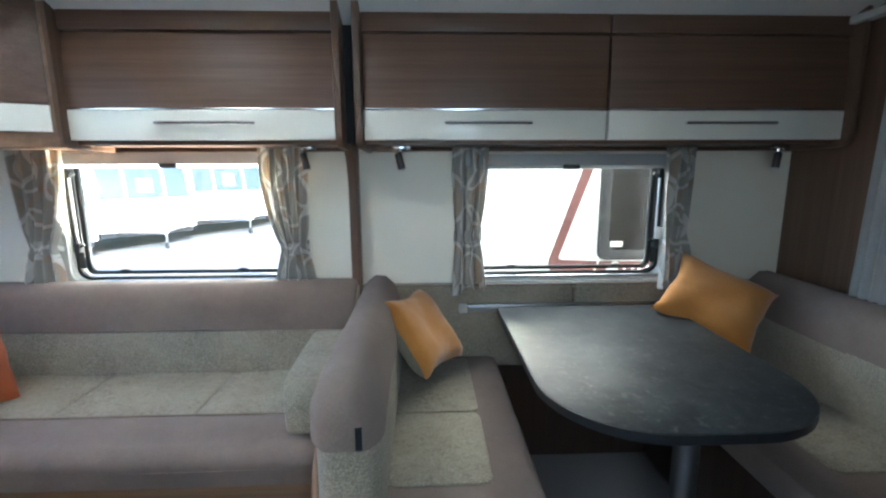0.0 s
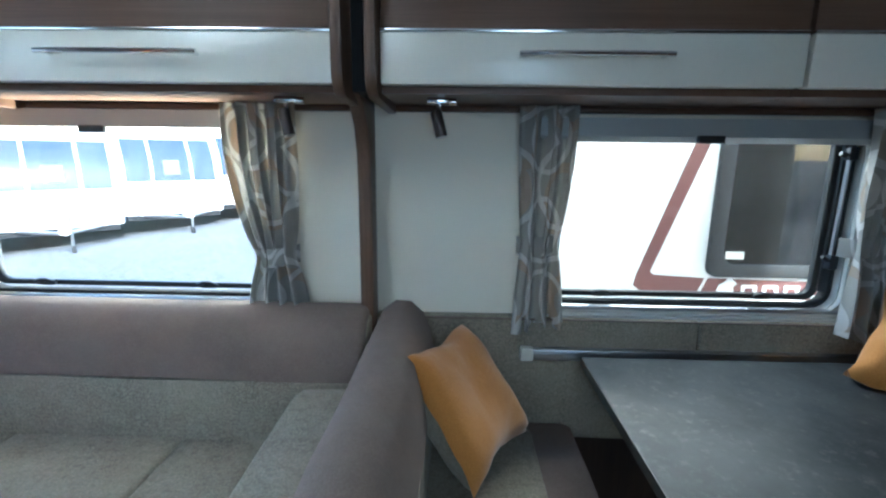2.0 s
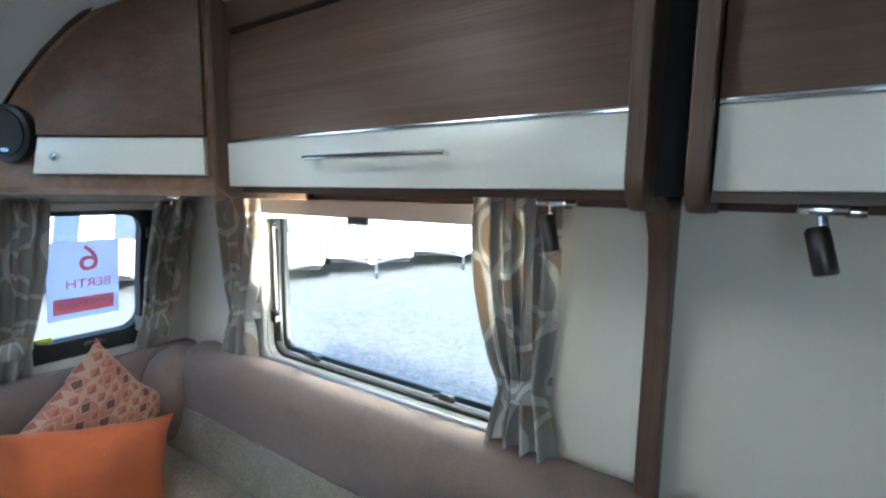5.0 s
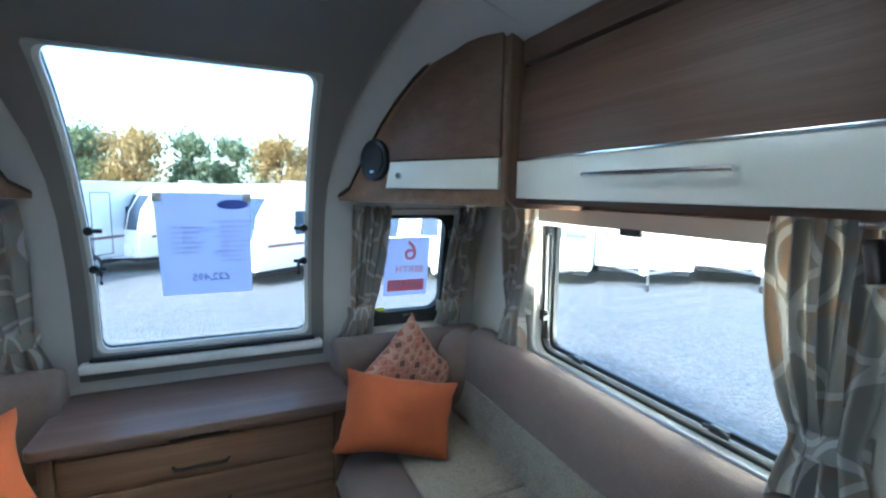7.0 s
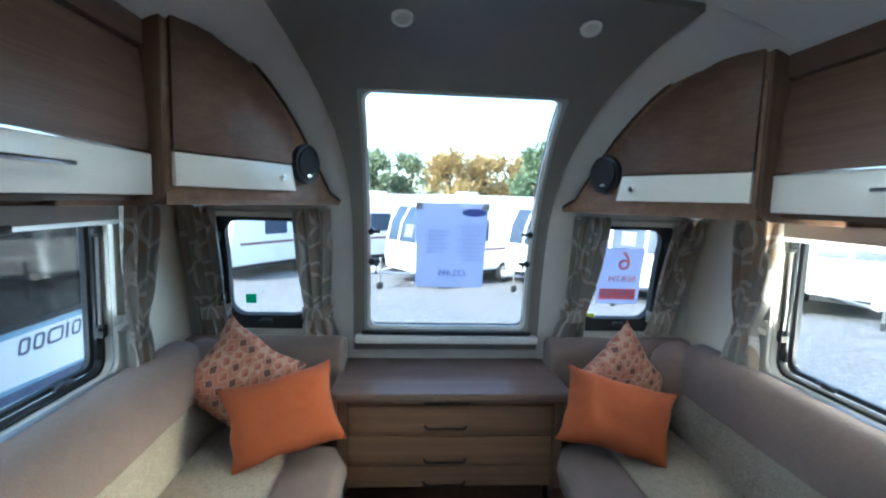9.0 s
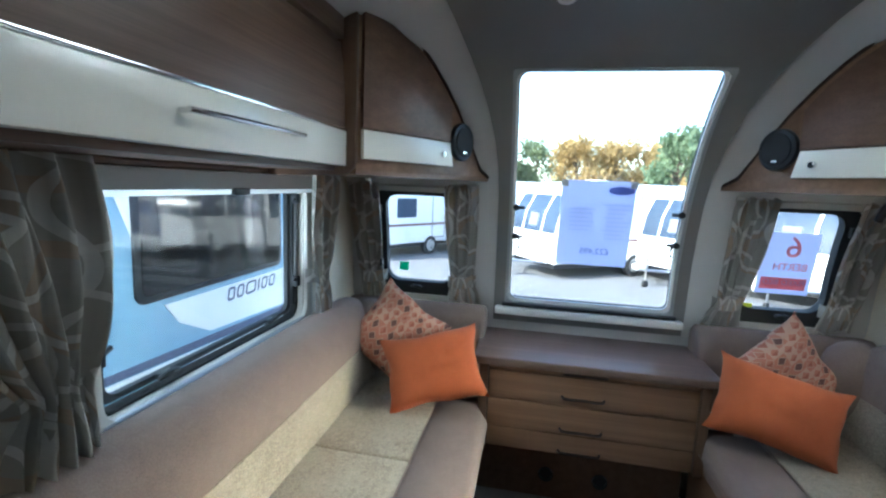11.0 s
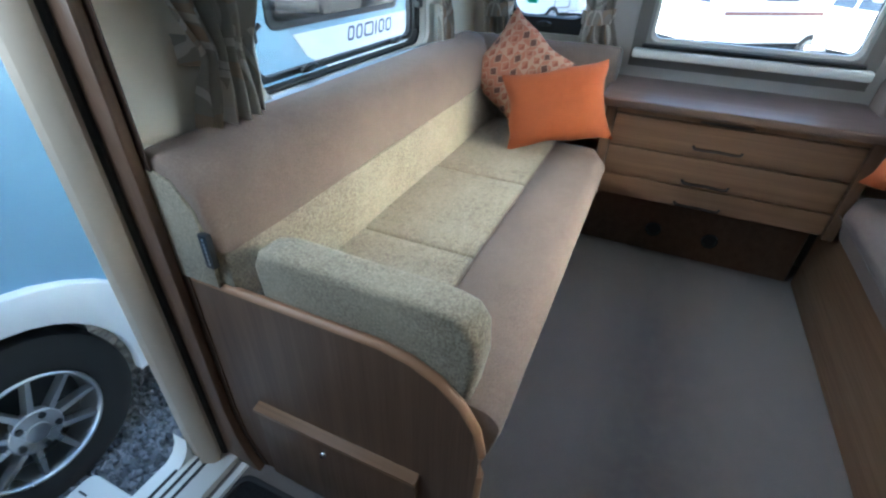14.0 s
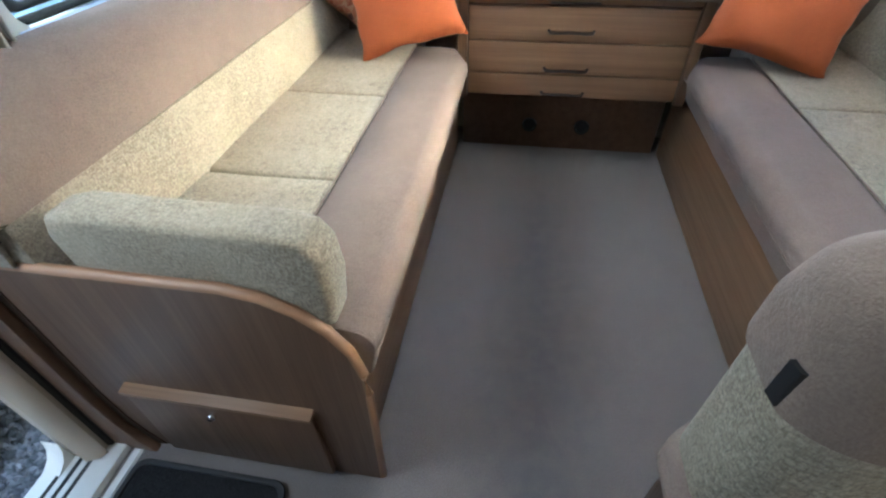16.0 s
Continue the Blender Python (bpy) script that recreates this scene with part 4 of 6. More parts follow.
# ---- curtains ----
def curtain(w_top, w_tie, w_bot, normal, wall, z0, z1, ztie, seed, label, depth=0.042, folds=5, bow=0.0, parts_at="y"):
    """A tied-back printed curtain. w_*: its two edges along the wall at the top, the tie and the foot."""
    c = thing("curtain", ((w_bot[0] + w_bot[1]) / 2, wall, z0) if parts_at == "y" else (wall, (w_bot[0] + w_bot[1]) / 2, z0), label, "curtain", "printed curtains")
    bm = bmesh.new()
    uv = bm.loops.layers.uv.new("uv")
    rnd = random.Random(seed)
    ph = [rnd.uniform(0, 6.28) for _ in range(4)]
    nu, nv = 60, 30
    flat = abs(w_top[1] - w_top[0]) * 1.7
    def place(a, o, z):
        if parts_at == "y":
            return (a, wall + normal * o, z)
        p = on_front(a, z, o)
        return p
    grid = []
    for j in range(nv + 1):
        k = j / nv
        z = z1 + (z0 - z1) * k
        kt = (z1 - ztie) / (z1 - z0)
        if k < kt:
            s = (k / kt) ** 2.1
            e0, e1 = w_top[0] + (w_tie[0] - w_top[0]) * s, w_top[1] + (w_tie[1] - w_top[1]) * s
        else:
            s = ((k - kt) / (1 - kt)) ** 0.7
            e0, e1 = w_tie[0] + (w_bot[0] - w_tie[0]) * s, w_tie[1] + (w_bot[1] - w_tie[1]) * s
        squeeze = math.exp(-((z - ztie) / 0.05) ** 2)
        row = []
        for i in range(nu + 1):
            u = i / nu
            wob = 0.06 * math.sin(3 * u + ph[0] + 3 * k)
            f = math.sin(2 * math.pi * folds * (u + wob) + ph[1]) * 0.6 + 0.4 * math.sin(2 * math.pi * folds * 1.9 * u + ph[2] + 2.2 * k)
            o = (0.060 if parts_at == "y" else 0.045) + depth * (1 - 0.45 * squeeze) * 0.55 * (f + 0.2 * math.sin(7 * k + ph[3])) + bow * math.sin(math.pi * k)
            a = e0 + (e1 - e0) * u + 0.006 * math.cos(2 * math.pi * folds * u + ph[1])
            zz = z + (0.012 * math.sin(9 * u + ph[3]) + 0.03 * (u - 0.5) if j == nv else 0)
            row.append((bm.verts.new(place(a, max(0.006, o), zz)), (u * flat, z)))
        grid.append(row)
    for j in range(nv):
        for i in range(nu):
            q = (grid[j][i], grid[j][i + 1], grid[j + 1][i + 1], grid[j + 1][i])
            f = bm.faces.new([p[0] for p in q])
            for lp, p in zip(f.loops, q):
                lp[uv].uv = p[1]
    lower = bmesh.ops.duplicate(bm, geom=bm.faces[:])
    bmesh.ops.reverse_faces(bm, faces=[f for f in lower["geom"] if isinstance(f, bmesh.types.BMFace)])
    for v in [g for g in lower["geom"] if isinstance(g, bmesh.types.BMVert)]:
        v.co += Vector((0, -0.0018 * normal, 0)) if parts_at == "y" else Vector((-0.0018, 0, 0))
    part("cloth", bm, "rings", c, smooth=180)
    b0, b1 = min(w_tie), max(w_tie)
    band = bmesh.new()
    bu = band.loops.layers.uv.new("uv")
    rows = []
    for zz in (ztie - 0.026, ztie - 0.02, ztie + 0.02, ztie + 0.026):
        r = []
        for i in range(15):
            k = i / 14
            a = b0 - 0.012 + (b1 - b0 + 0.024) * k
            o = 0.016 + (depth * 0.55 + 0.022) * math.sin(math.pi * k) ** 0.5 - (0.003 if abs(zz - ztie) > 0.022 else 0)
            r.append((band.verts.new(place(a, o, zz + 0.012 * (k - 0.5))), (k * 0.3, zz)))
        rows.append(r)
    for a, b in zip(rows, rows[1:]):
        for i in range(14):
            q = (a[i], a[i + 1], b[i + 1], b[i])
            f = band.faces.new([p[0] for p in q])
            for lp, p in zip(f.loops, q):
                lp[bu].uv = p[1]
    bmesh.ops.recalc_face_normals(band, faces=band.faces)
    part("tieback", band, "rings", c, smooth=180)
    return c


L1 = "taupe curtain printed with pale rings, tied back beside a window"
curtain((-1.67, -1.47), (-1.645, -1.55), (-1.69, -1.52), -1, YO, 0.745, 1.392, 1.00, 1, L1, folds=4, depth=0.05)
curtain((-0.72, -0.53), (-0.645, -0.555), (-0.69, -0.50), -1, YO, 0.735, 1.392, 0.985, 2, L1, folds=4, depth=0.055)
curtain((0.06, 0.205), (0.075, 0.17), (0.06, 0.205), -1, YO, 0.800, 1.392, 1.03, 3, L1, folds=3, depth=0.05)
curtain((0.925, 1.045), (0.945, 1.03), (0.935, 1.075), -1, YO, 0.800, 1.392, 1.04, 4, L1, folds=3, depth=0.05)
curtain((-0.665, -0.36), (-0.60, -0.50), (-0.635, -0.46), 1, YN, 0.80, 1.39, 0.985, 5, L1, folds=5, depth=0.060, bow=0.03)
curtain((-1.72, -1.50), (-1.62, -1.53), (-1.63, -1.53), 1, YN, 0.79, 1.385, 1.00, 6, L1, folds=3, depth=0.035)
L2 = "taupe curtain printed with pale rings, tied back beside a front window"
curtain((-0.17, -0.03), (-0.13, -0.02), (-0.12, 0.0), 1, 0, 0.84, 1.375, 0.93, 7, L2, folds=4, parts_at="x")
curtain((0.265, 0.41), (0.295, 0.40), (0.275, 0.45), 1, 0, 0.81, 1.375, 0.93, 8, L2, folds=3, parts_at="x")
curtain((1.41, 1.565), (1.42, 1.51), (1.35, 1.515), 1, 0, 0.81, 1.375, 0.93, 9, L2, folds=4, parts_at="x")
curtain((1.84, 1.98), (1.815, 1.92), (1.79, 1.90), 1, 0, 0.85, 1.375, 0.93, 10, L2, folds=4, parts_at="x")

# ---- lounge sofas ----
def seam(parent, pts, r=0.0026):
    part("seam", tube(pts, r, 6), "taupe", parent)


def sofa(label, arm_label, xs, arm_x):
    """Built on the door side, mirrored for the other."""
    s = thing("sofa", (-1.0, 0.15, 0.0), label, "sofa", "lounge sofas")
    part("front_panel", box(-1.90, -0.358, 0.436, 0.452, 0.0, 0.385, 0.002), "wood_lit", s)
    part("base_top", box(-1.95, -0.358, -0.185, 0.478, 0.375, 0.39), "wood_x", s)
    for k in range(3):
        bm = box(xs[k + 1] + 0.002, xs[k] - 0.002, -0.03, 0.323, 0.392, 0.513, 0.011, 3)
        grid_cut(bm, "x", 6, xs[k + 1], xs[k])
        grid_cut(bm, "y", 5, -0.03, 0.323)
        for v in bm.verts:
            if v.co.z > 0.50:
                du = (v.co.x - (xs[k] + xs[k + 1]) / 2) / (xs[k] - xs[k + 1]) * 2
                v.co.z += 0.004 * (1 - du * du)
        part("seat_cushion", soft(bm, k + 1.0, 0.003), "tweed", s, "grey tweed seat panel")
    prof = [(0.324, 0.392), (0.515, 0.392)] + arc(0.490, 0.472, 0.042, -30, 90, 7)[1:] + [(0.43, 0.516), (0.335, 0.516), (0.324, 0.508)]
    bm = prism(prof, "x", -1.675, -0.362, 0.012)
    grid_cut(bm, "x", 14, -1.675, -0.362)
    for v in bm.verts:      # rounded end beside the chest
        if v.co.x < -1.60 and v.co.y > 0.40:
            k = (-1.60 - v.co.x) / 0.075
            v.co.y -= 0.05 * k * k * (v.co.y - 0.40) / 0.13
    border = part("seat_border", soft(bm, 5.0, 0.003), "taupe", s, "taupe suede seat edge")
    part("piping", soft(tube([(x, 0.527, 0.452) for x in [-1.62 + 0.09 * i for i in range(14)]], 0.0028, 6), 5.0, 0.003), "taupe", border)
    part("piping", soft(tube([(-1.66 + 0.1 * i, 0.324, 0.514) for i in range(14)], 0.0025, 6), 5.0, 0.002), "taupe", border)
    low = [(-0.186, 0.50), (0.0, 0.50)] + [(0.006, 0.53), (0.004, 0.60), (-0.004, 0.683), (-0.186, 0.683)]
    bm = prism(low, "x", -1.88, -0.345, 0.008)
    grid_cut(bm, "x", 14, -1.88, -0.345)
    back = part("backrest_lower", soft(bm, 2.0, 0.003), "tweed", s, "grey tweed lower backrest")
    top = [(-0.186, 0.687), (-0.003, 0.687), (-0.006, 0.72), (-0.012, 0.765), (-0.026, 0.805), (-0.05, 0.837), (-0.085, 0.858), (-0.125, 0.862), (-0.16, 0.852), (-0.186, 0.83)]
    bm = prism(top, "x", -1.82, -0.338, 0.018, 3)
    grid_cut(bm, "x", 14, -1.82, -0.338)
    up2 = part("backrest", soft(bm, 3.0, 0.004, 5), "taupe", s, "taupe suede backrest roll")
    part("end_cover", prism([(-0.17, 0.61), (-0.03, 0.61), (-0.022, 0.70), (-0.04, 0.775), (-0.075, 0.82), (-0.12, 0.835), (-0.16, 0.82), (-0.172, 0.78)], "x", -0.342, -0.332, 0.004), "tweed", up2, "grey tweed end cover")
    part("tag", box(-0.336, -0.324, -0.032, -0.012, 0.665, 0.735, 0.001), "black", up2, "small black woven tag")
    part("tag_text", join(*[box(-0.3237, -0.3233, -0.024, -0.019, 0.672 + i * 0.0085, 0.678 + i * 0.0085) for i in range(7)]), "steel", up2)
    # corner roll along the front wall
    roll = [(-2.035, 0.50), (-1.88, 0.50), (-1.868, 0.56), (-1.868, 0.70), (-1.878, 0.77), (-1.905, 0.812), (-1.95, 0.832), (-2.0, 0.828), (-2.03, 0.80)]
    bm = prism([(x, z) for x, z in roll], "y", -0.17, 0.475, 0.02, 3)
    grid_cut(bm, "y", 8, -0.17, 0.475)
    part("corner_roll", soft(bm, 4.0, 0.004, 5), "taupe", s, "taupe suede corner backrest")
    bm = bmesh.new()
    bmesh.ops.create_uvsphere(bm, u_segments=20, v_segments=12, radius=1)
    for v in bm.verts:
        v.co = Vector((-1.85 + v.co.x * 0.13, -0.05 + v.co.y * 0.12, 0.69 + v.co.z * (0.165 if v.co.z > 0 else 0.18)))
    part("corner_pad", soft(bm, 6.0, 0.005), "taupe", s, "rounded taupe corner pad")
    # padded arm on the end panel
    prof = [(0.05, 0.585), (0.33, 0.585), (0.40, 0.555), (0.455, 0.52), (0.482, 0.53), (0.495, 0.61), (0.489, 0.67), (0.468, 0.698), (0.43, 0.708), (0.10, 0.712), (0.06, 0.702), (0.045, 0.67)]
    bm = prism([(0.05 + (y - 0.05) * 0.975, z) for y, z in prof], "x", arm_x - 0.012, -0.354, 0.017, 4)
    grid_cut(bm, "y", 10, 0.05, 0.50)
    part("arm_pad", soft(bm, 7.0, 0.003), "tweed", s, arm_label)
    pts = [(-0.185, 0.0), (0.492, 0.0), (0.506, 0.36), (0.505, 0.42), (0.492, 0.48), (0.462, 0.53), (0.42, 0.568), (0.37, 0.592), (0.31, 0.603), (-0.185, 0.603)]
    ep = part("end_panel", prism(pts, "x", -0.356, -0.336, 0.0), "wood_z", s, "curved walnut end panel")
    part("edge_band", tube([(-0.346, *p) for p in pts[1:]], 0.0105, 10), "wood_edge", ep)
    fl = part("flap_door", box(-0.336, -0.319, -0.015, 0.388, 0.022, 0.272, 0.003), "wood_z", ep)
    part("flap_edge", prism([(-0.337, 0.272), (-0.313, 0.273), (-0.313, 0.282), (-0.337, 0.287)], "y", -0.018, 0.391, 0.002), "wood_y", fl)
    part("flap_lock", join(disc((-0.316, 0.168, 0.232), "x", 0.0085, 0.010, 16, 0.002), disc((-0.310, 0.168, 0.232), "x", 0.005, 0.006, 12)), "chrome", fl)
    return s


sofa("long built-in taupe and tweed sofa with walnut end panel", "grey tweed padded arm", (-0.362, -0.78, -1.24, -1.86), -0.420)
MIRROR[0] = True
sofa("long built-in sofa in taupe and grey tweed opposite the door", "grey tweed padded arm", (-0.362, -0.83, -1.29, -1.86), -0.470)
MIRROR[0] = False

# ---- chest of drawers under the front window ----
ch = thing("chest_of_drawers", (-1.85, YC, 0.0), "walnut chest of drawers with dark top under the front window", "chest of drawers")
y0, y1 = 0.482, 2 * YC - 0.482
part("top", prism(round_rect(-2.045, -1.655, 0.458, 2 * YC - 0.458, 0.035), "z", 0.684, 0.715, 0.006, 3), "wood_top", ch, "dark walnut top with rounded corners")
# darker walnut than the drawers: the shade under the chest, put in colour
part("plinth", box(-1.92, -1.90, y0 - 0.005, y1 + 0.005, 0.0, 0.345), "wood_x", ch)
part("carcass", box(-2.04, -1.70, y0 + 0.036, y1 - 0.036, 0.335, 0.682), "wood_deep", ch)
for a, b in ((y0, y0 + 0.036), (y1 - 0.036, y1)):
    part("stile", box(-2.04, -1.682, a, b, 0.325, 0.683, 0.004), "wood_z", ch)
part("slide_out_shelf", box(-1.72, -1.684, y0 + 0.038, y1 - 0.038, 0.662, 0.681, 0.003), "wood_y", ch)
for z0, z1, hz in ((0.540, 0.656, 0.574), (0.424, 0.536, 0.442), (0.338, 0.420, 0.352)):
    dr = part("drawer", box(-1.72, -1.686, y0 + 0.04, y1 - 0.04, z0, z1, 0.003), "wood_y", ch)
    hy = 0.882
    pts = [(-1.690, hy - 0.078, hz + 0.004), (-1.674, hy - 0.072, hz), (-1.670, hy - 0.05, hz), (-1.668, hy, hz + 0.003), (-1.670, hy + 0.05, hz), (-1.674, hy + 0.072, hz), (-1.690, hy + 0.078, hz + 0.004)]
    part("handle", tube(pts, 0.0055, 8), "bronze", dr, "dark curved bar handle")
part("shelf_handle", box(-1.683, -1.674, 0.80, 0.965, 0.664, 0.672, 0.002), "bronze", ch)
for y in (0.78, 1.01):
    v = thing("floor_vent", (-1.897, y, 0.11), "round black heater vent in the plinth", "vent", "plinth vents")
    part("ring", loop_band(arc(y, 0.112, 0.032, 0, 350, 35), arc(y, 0.112, 0.024, 0, 350, 35), "x", -1.899, -1.888), "black", v)
    part("flap", disc((-1.895, y, 0.112), "x", 0.024, 0.004), "rubber", v)

# ---- dinette ----
wp = thing("wall_padding", (0.58, 1.978, 0.45), "grey tweed padded strip on the wall behind the dinette", "wall padding")
for x0, x1 in ((-0.325, 0.579), (0.583, 1.498)):
    part("pad", soft(grid_cut(box(x0, x1, 1.958, 1.998, 0.45, 0.822, 0.008, 3), "x", 8, x0, x1), x1 * 3, 0.0025), "tweed", wp)
part("piping", tube([(-0.32 + 0.18 * i, 1.957, 0.818) for i in range(11)], 0.0028, 6), "taupe", wp)


# added over the pale wall, to keep the space under the table dark
solid("wall_lower_panel", box(-0.31, XB - 0.002, 1.972, 1.998, 0.0, 0.448), "wood_deep", "added dark walnut panel under the dinette table", "wall panel", kind="structure")


def flip(bm, on):
    if on:
        for v in bm.verts:
            v.co.x = 1.162 - v.co.x
        bmesh.ops.reverse_faces(bm, faces=bm.faces)
    return bm


def dome_end(prof, y0, y1, depth, inset, steps=9, cuts=8, drop_z=None):
    """Padded roll along y whose end at y0 is domed."""
    cx = (min(p[0] for p in prof) + max(p[0] for p in prof)) / 2
    cz = (min(p[1] for p in prof) + max(p[1] for p in prof)) / 2
    hx = (max(p[0] for p in prof) - min(p[0] for p in prof)) / 2
    hz = (max(p[1] for p in prof) - min(p[1] for p in prof)) / 2
    if drop_z is not None:
        cz, hz = min(p[1] for p in prof), 2 * hz / max(drop_z, 1e-6)
    bm = bmesh.new()
    rings = [(y0 + depth + (y1 - y0 - depth) * k / cuts, 0.0) for k in range(cuts, 0, -1)]
    for k in range(steps + 1):
        a = math.pi / 2 * k / steps
        rings.append((y0 + depth * (1 - math.sin(a)), inset * (1 - math.cos(a))))
    old = None
    for y, d in rings:
        row = [bm.verts.new((cx + (x - cx) * (1 - d / hx), y, cz + (z - cz) * (1 - d / hz))) for x, z in prof]
        if old:
            for i in range(len(row)):
                j = (i + 1) % len(row)
                bm.faces.new((old[i], old[j], row[j], row[i]))
        else:
            bm.faces.new(row)
        old = row
    bm.faces.new(old[::-1])
    bmesh.ops.recalc_face_normals(bm, faces=bm.faces[:])
    return bm


def bench(on, label):
    b = thing("dinette_bench", (1.2 if on else -0.05, 1.5, 0.0), label, "bench seat", "dinette benches")
    P = lambda n, bm, m, l="": part(n, flip(bm, on), m, b, l)
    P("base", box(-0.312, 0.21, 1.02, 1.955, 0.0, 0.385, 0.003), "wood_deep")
    prof = [(-0.314, 0.39), (0.235, 0.39), (0.252, 0.42), (0.252, 0.46), (0.24, 0.488), (0.215, 0.498), (-0.314, 0.498)]
    bm = dome_end(prof, 0.965, 1.955, 0.10, 0.060, 9, 9)
    P("seat", soft(bm, 11.0, 0.003), "taupe", "taupe suede seat cushion")
    for a, c in ((1.135, 1.488), (1.494, 1.93)):
        bm = prism(round_rect(-0.17, 0.118, a, c, 0.03), "z", 0.485, 0.504, 0.006)
        P("seat_panel", soft(bm, a * 5, 0.0015), "tweed", "grey tweed seat panel")
    low = [(-0.316, 0.44), (-0.17, 0.44), (-0.158, 0.52), (-0.158, 0.60), (-0.160, 0.71), (-0.316, 0.71)]
    bm = dome_end(low, 0.985, 1.955, 0.085, 0.050, 10, 8, 0.0)
    P("backrest_lower", soft(bm, 12.0, 0.003), "tweed", "grey tweed lower backrest")
    top = [(-0.320, 0.705), (-0.158, 0.705), (-0.160, 0.73), (-0.168, 0.775), (-0.189, 0.832), (-0.226, 0.864), (-0.268, 0.866), (-0.303, 0.842), (-0.326, 0.785), (-0.328, 0.715)]
    bm = dome_end(top, 0.982, 1.955, 0.09, 0.052, 10, 8, 1.25)
    bk = P("backrest", soft(bm, 13.0, 0.004, 5), "taupe", "taupe suede backrest roll")
    part("tag", flip(prism([(-0.213, 0.9770), (-0.198, 0.9800), (-0.198, 0.995), (-0.213, 0.992)], "z", 0.708, 0.760), on), "black", bk)
    sm = [(-0.322, 1.06, 0.72), (-0.318, 1.062, 0.785), (-0.296, 1.064, 0.838), (-0.26, 1.066, 0.861), (-0.23, 1.066, 0.859), (-0.195, 1.064, 0.832), (-0.174, 1.062, 0.78), (-0.165, 1.06, 0.72), (-0.164, 1.058, 0.66)]
    part("piping", flip(tube([(x, y + 0.012, z) for x, y, z in sm], 0.003, 6), on), "taupe", bk)


    if not on:
        sp = [(1.048, 0.0), (1.955, 0.0), (1.955, 0.64), (1.16, 0.64), (1.11, 0.628), (1.075, 0.598), (1.054, 0.55), (1.048, 0.49)]
        pn = P("side_panel", prism(sp, "x", -0.3345, -0.3165), "wood_z", "walnut side panel with rounded corner")
        part("edge_band", tube([(-0.3255, *sp[k]) for k in (2, 3, 4, 5, 6, 7, 0)], 0.0095, 10), "wood_edge", pn)


bench(False, "dinette bench in taupe and grey tweed backing onto the sofa")
bench(True, "dinette bench in taupe and grey tweed against the partition")
tb = thing("dinette_table", (0.58, 1.2, 0.0), "dark slate-effect dinette table with rounded end on one leg", "table")
out = [(0.95, 1.885), (0.238, 1.885)] + arc(0.238 + 0.27, 0.955 + 0.27, 0.27, 180, 270, 10) + arc(0.95 - 0.27, 0.955 + 0.27, 0.27, 270, 360, 10)
part("tabletop", prism(out, "z", 0.714, 0.742, 0.004), "slate", tb)
part("edge", loop_band([(x + (0.0015 if x > 0.58 else -0.0015), y - 0.0015) for x, y in out], [(x * 0.996 + 0.002, y) for x, y in out], "z", 0.716, 0.740), "black", tb)
part("leg", tube([(0.625, 1.14, 0.0), (0.625, 1.14, 0.715)], 0.032, 20), "steel", tb, "grey metal pedestal leg")
part("foot", disc((0.625, 1.14, 0.012), "z", 0.09, 0.024, 28, 0.008), "steel", tb)
part("leg_bracket", box(0.555, 0.695, 1.07, 1.21, 0.702, 0.714, 0.003), "steel", tb)
rail = thing("table_rail", (0.6, 1.95, 0.72), "grey metal rail on the wall that holds the table", "rail")
part("rail", box(0.10, 1.06, 1.934, 1.957, 0.705, 0.738, 0.004), "steel", rail)
part("rail_end", box(0.082, 0.118, 1.931, 1.957, 0.702, 0.741, 0.005), "frame", rail)

# ---- cushions ----
def pillow(at, w, h, t, across, up_dir, material, label, seed=0, back=None):
    p = thing("cushion", at, label, "cushion", "scatter cushions")
    n = 18
    U = Vector(across).normalized()
    N = U.cross(Vector(up_dir)).normalized()
    turn = Matrix((U, N.cross(U), N)).transposed()
    def side(sgn, mat_name, pname):
        bm = bmesh.new()
        uv = bm.loops.layers.uv.new("uv")
        g = []
        for j in range(n + 1):
            r = []
            for i in range(n + 1):
                u, v = 2 * i / n - 1, 2 * j / n - 1
                pinch = 1 - 0.12 * (1 - abs(u) ** 2) * abs(v) ** 3
                pinch2 = 1 - 0.12 * (1 - abs(v) ** 2) * abs(u) ** 3
                thick = t / 2 * ((1 - u ** 4) * (1 - v ** 4)) ** 0.55
                q = Vector((u * w / 2 * pinch2, v * h / 2 * pinch, 0))
                nz = noise.noise(q * 9 + Vector((seed, 0, sgn))) * 0.012 * (1 - max(abs(u), abs(v)) ** 6) + noise.noise(q * 26 + Vector((seed, 3, sgn))) * 0.004 * (1 - max(abs(u), abs(v)) ** 8)
                q.z = sgn * thick + nz
                q += Vector((noise.noise(Vector((u * 2, v * 2, seed))) * 0.010, noise.noise(Vector((u * 2, v * 2, seed + 9))) * 0.010, 0.014 * math.sin(u * 2.2 + seed)))
                r.append((bm.verts.new(Vector(at) + turn @ q), ((u + 1) / 2 * w / 0.4, (v + 1) / 2 * h / 0.4)))
            g.append(r)
        for j in range(n):
            for i in range(n):
                k = (g[j][i], g[j][i + 1], g[j + 1][i + 1], g[j + 1][i])
                k = k if sgn > 0 else k[::-1]
                f = bm.faces.new([a[0] for a in k])
                for lp, a in zip(f.loops, k):
                    lp[uv].uv = a[1]
        return part(pname, bm, mat_name, p, smooth=180)
    side(1, material, "front_cover")
    side(-1, back or material, "back_cover")
    return p


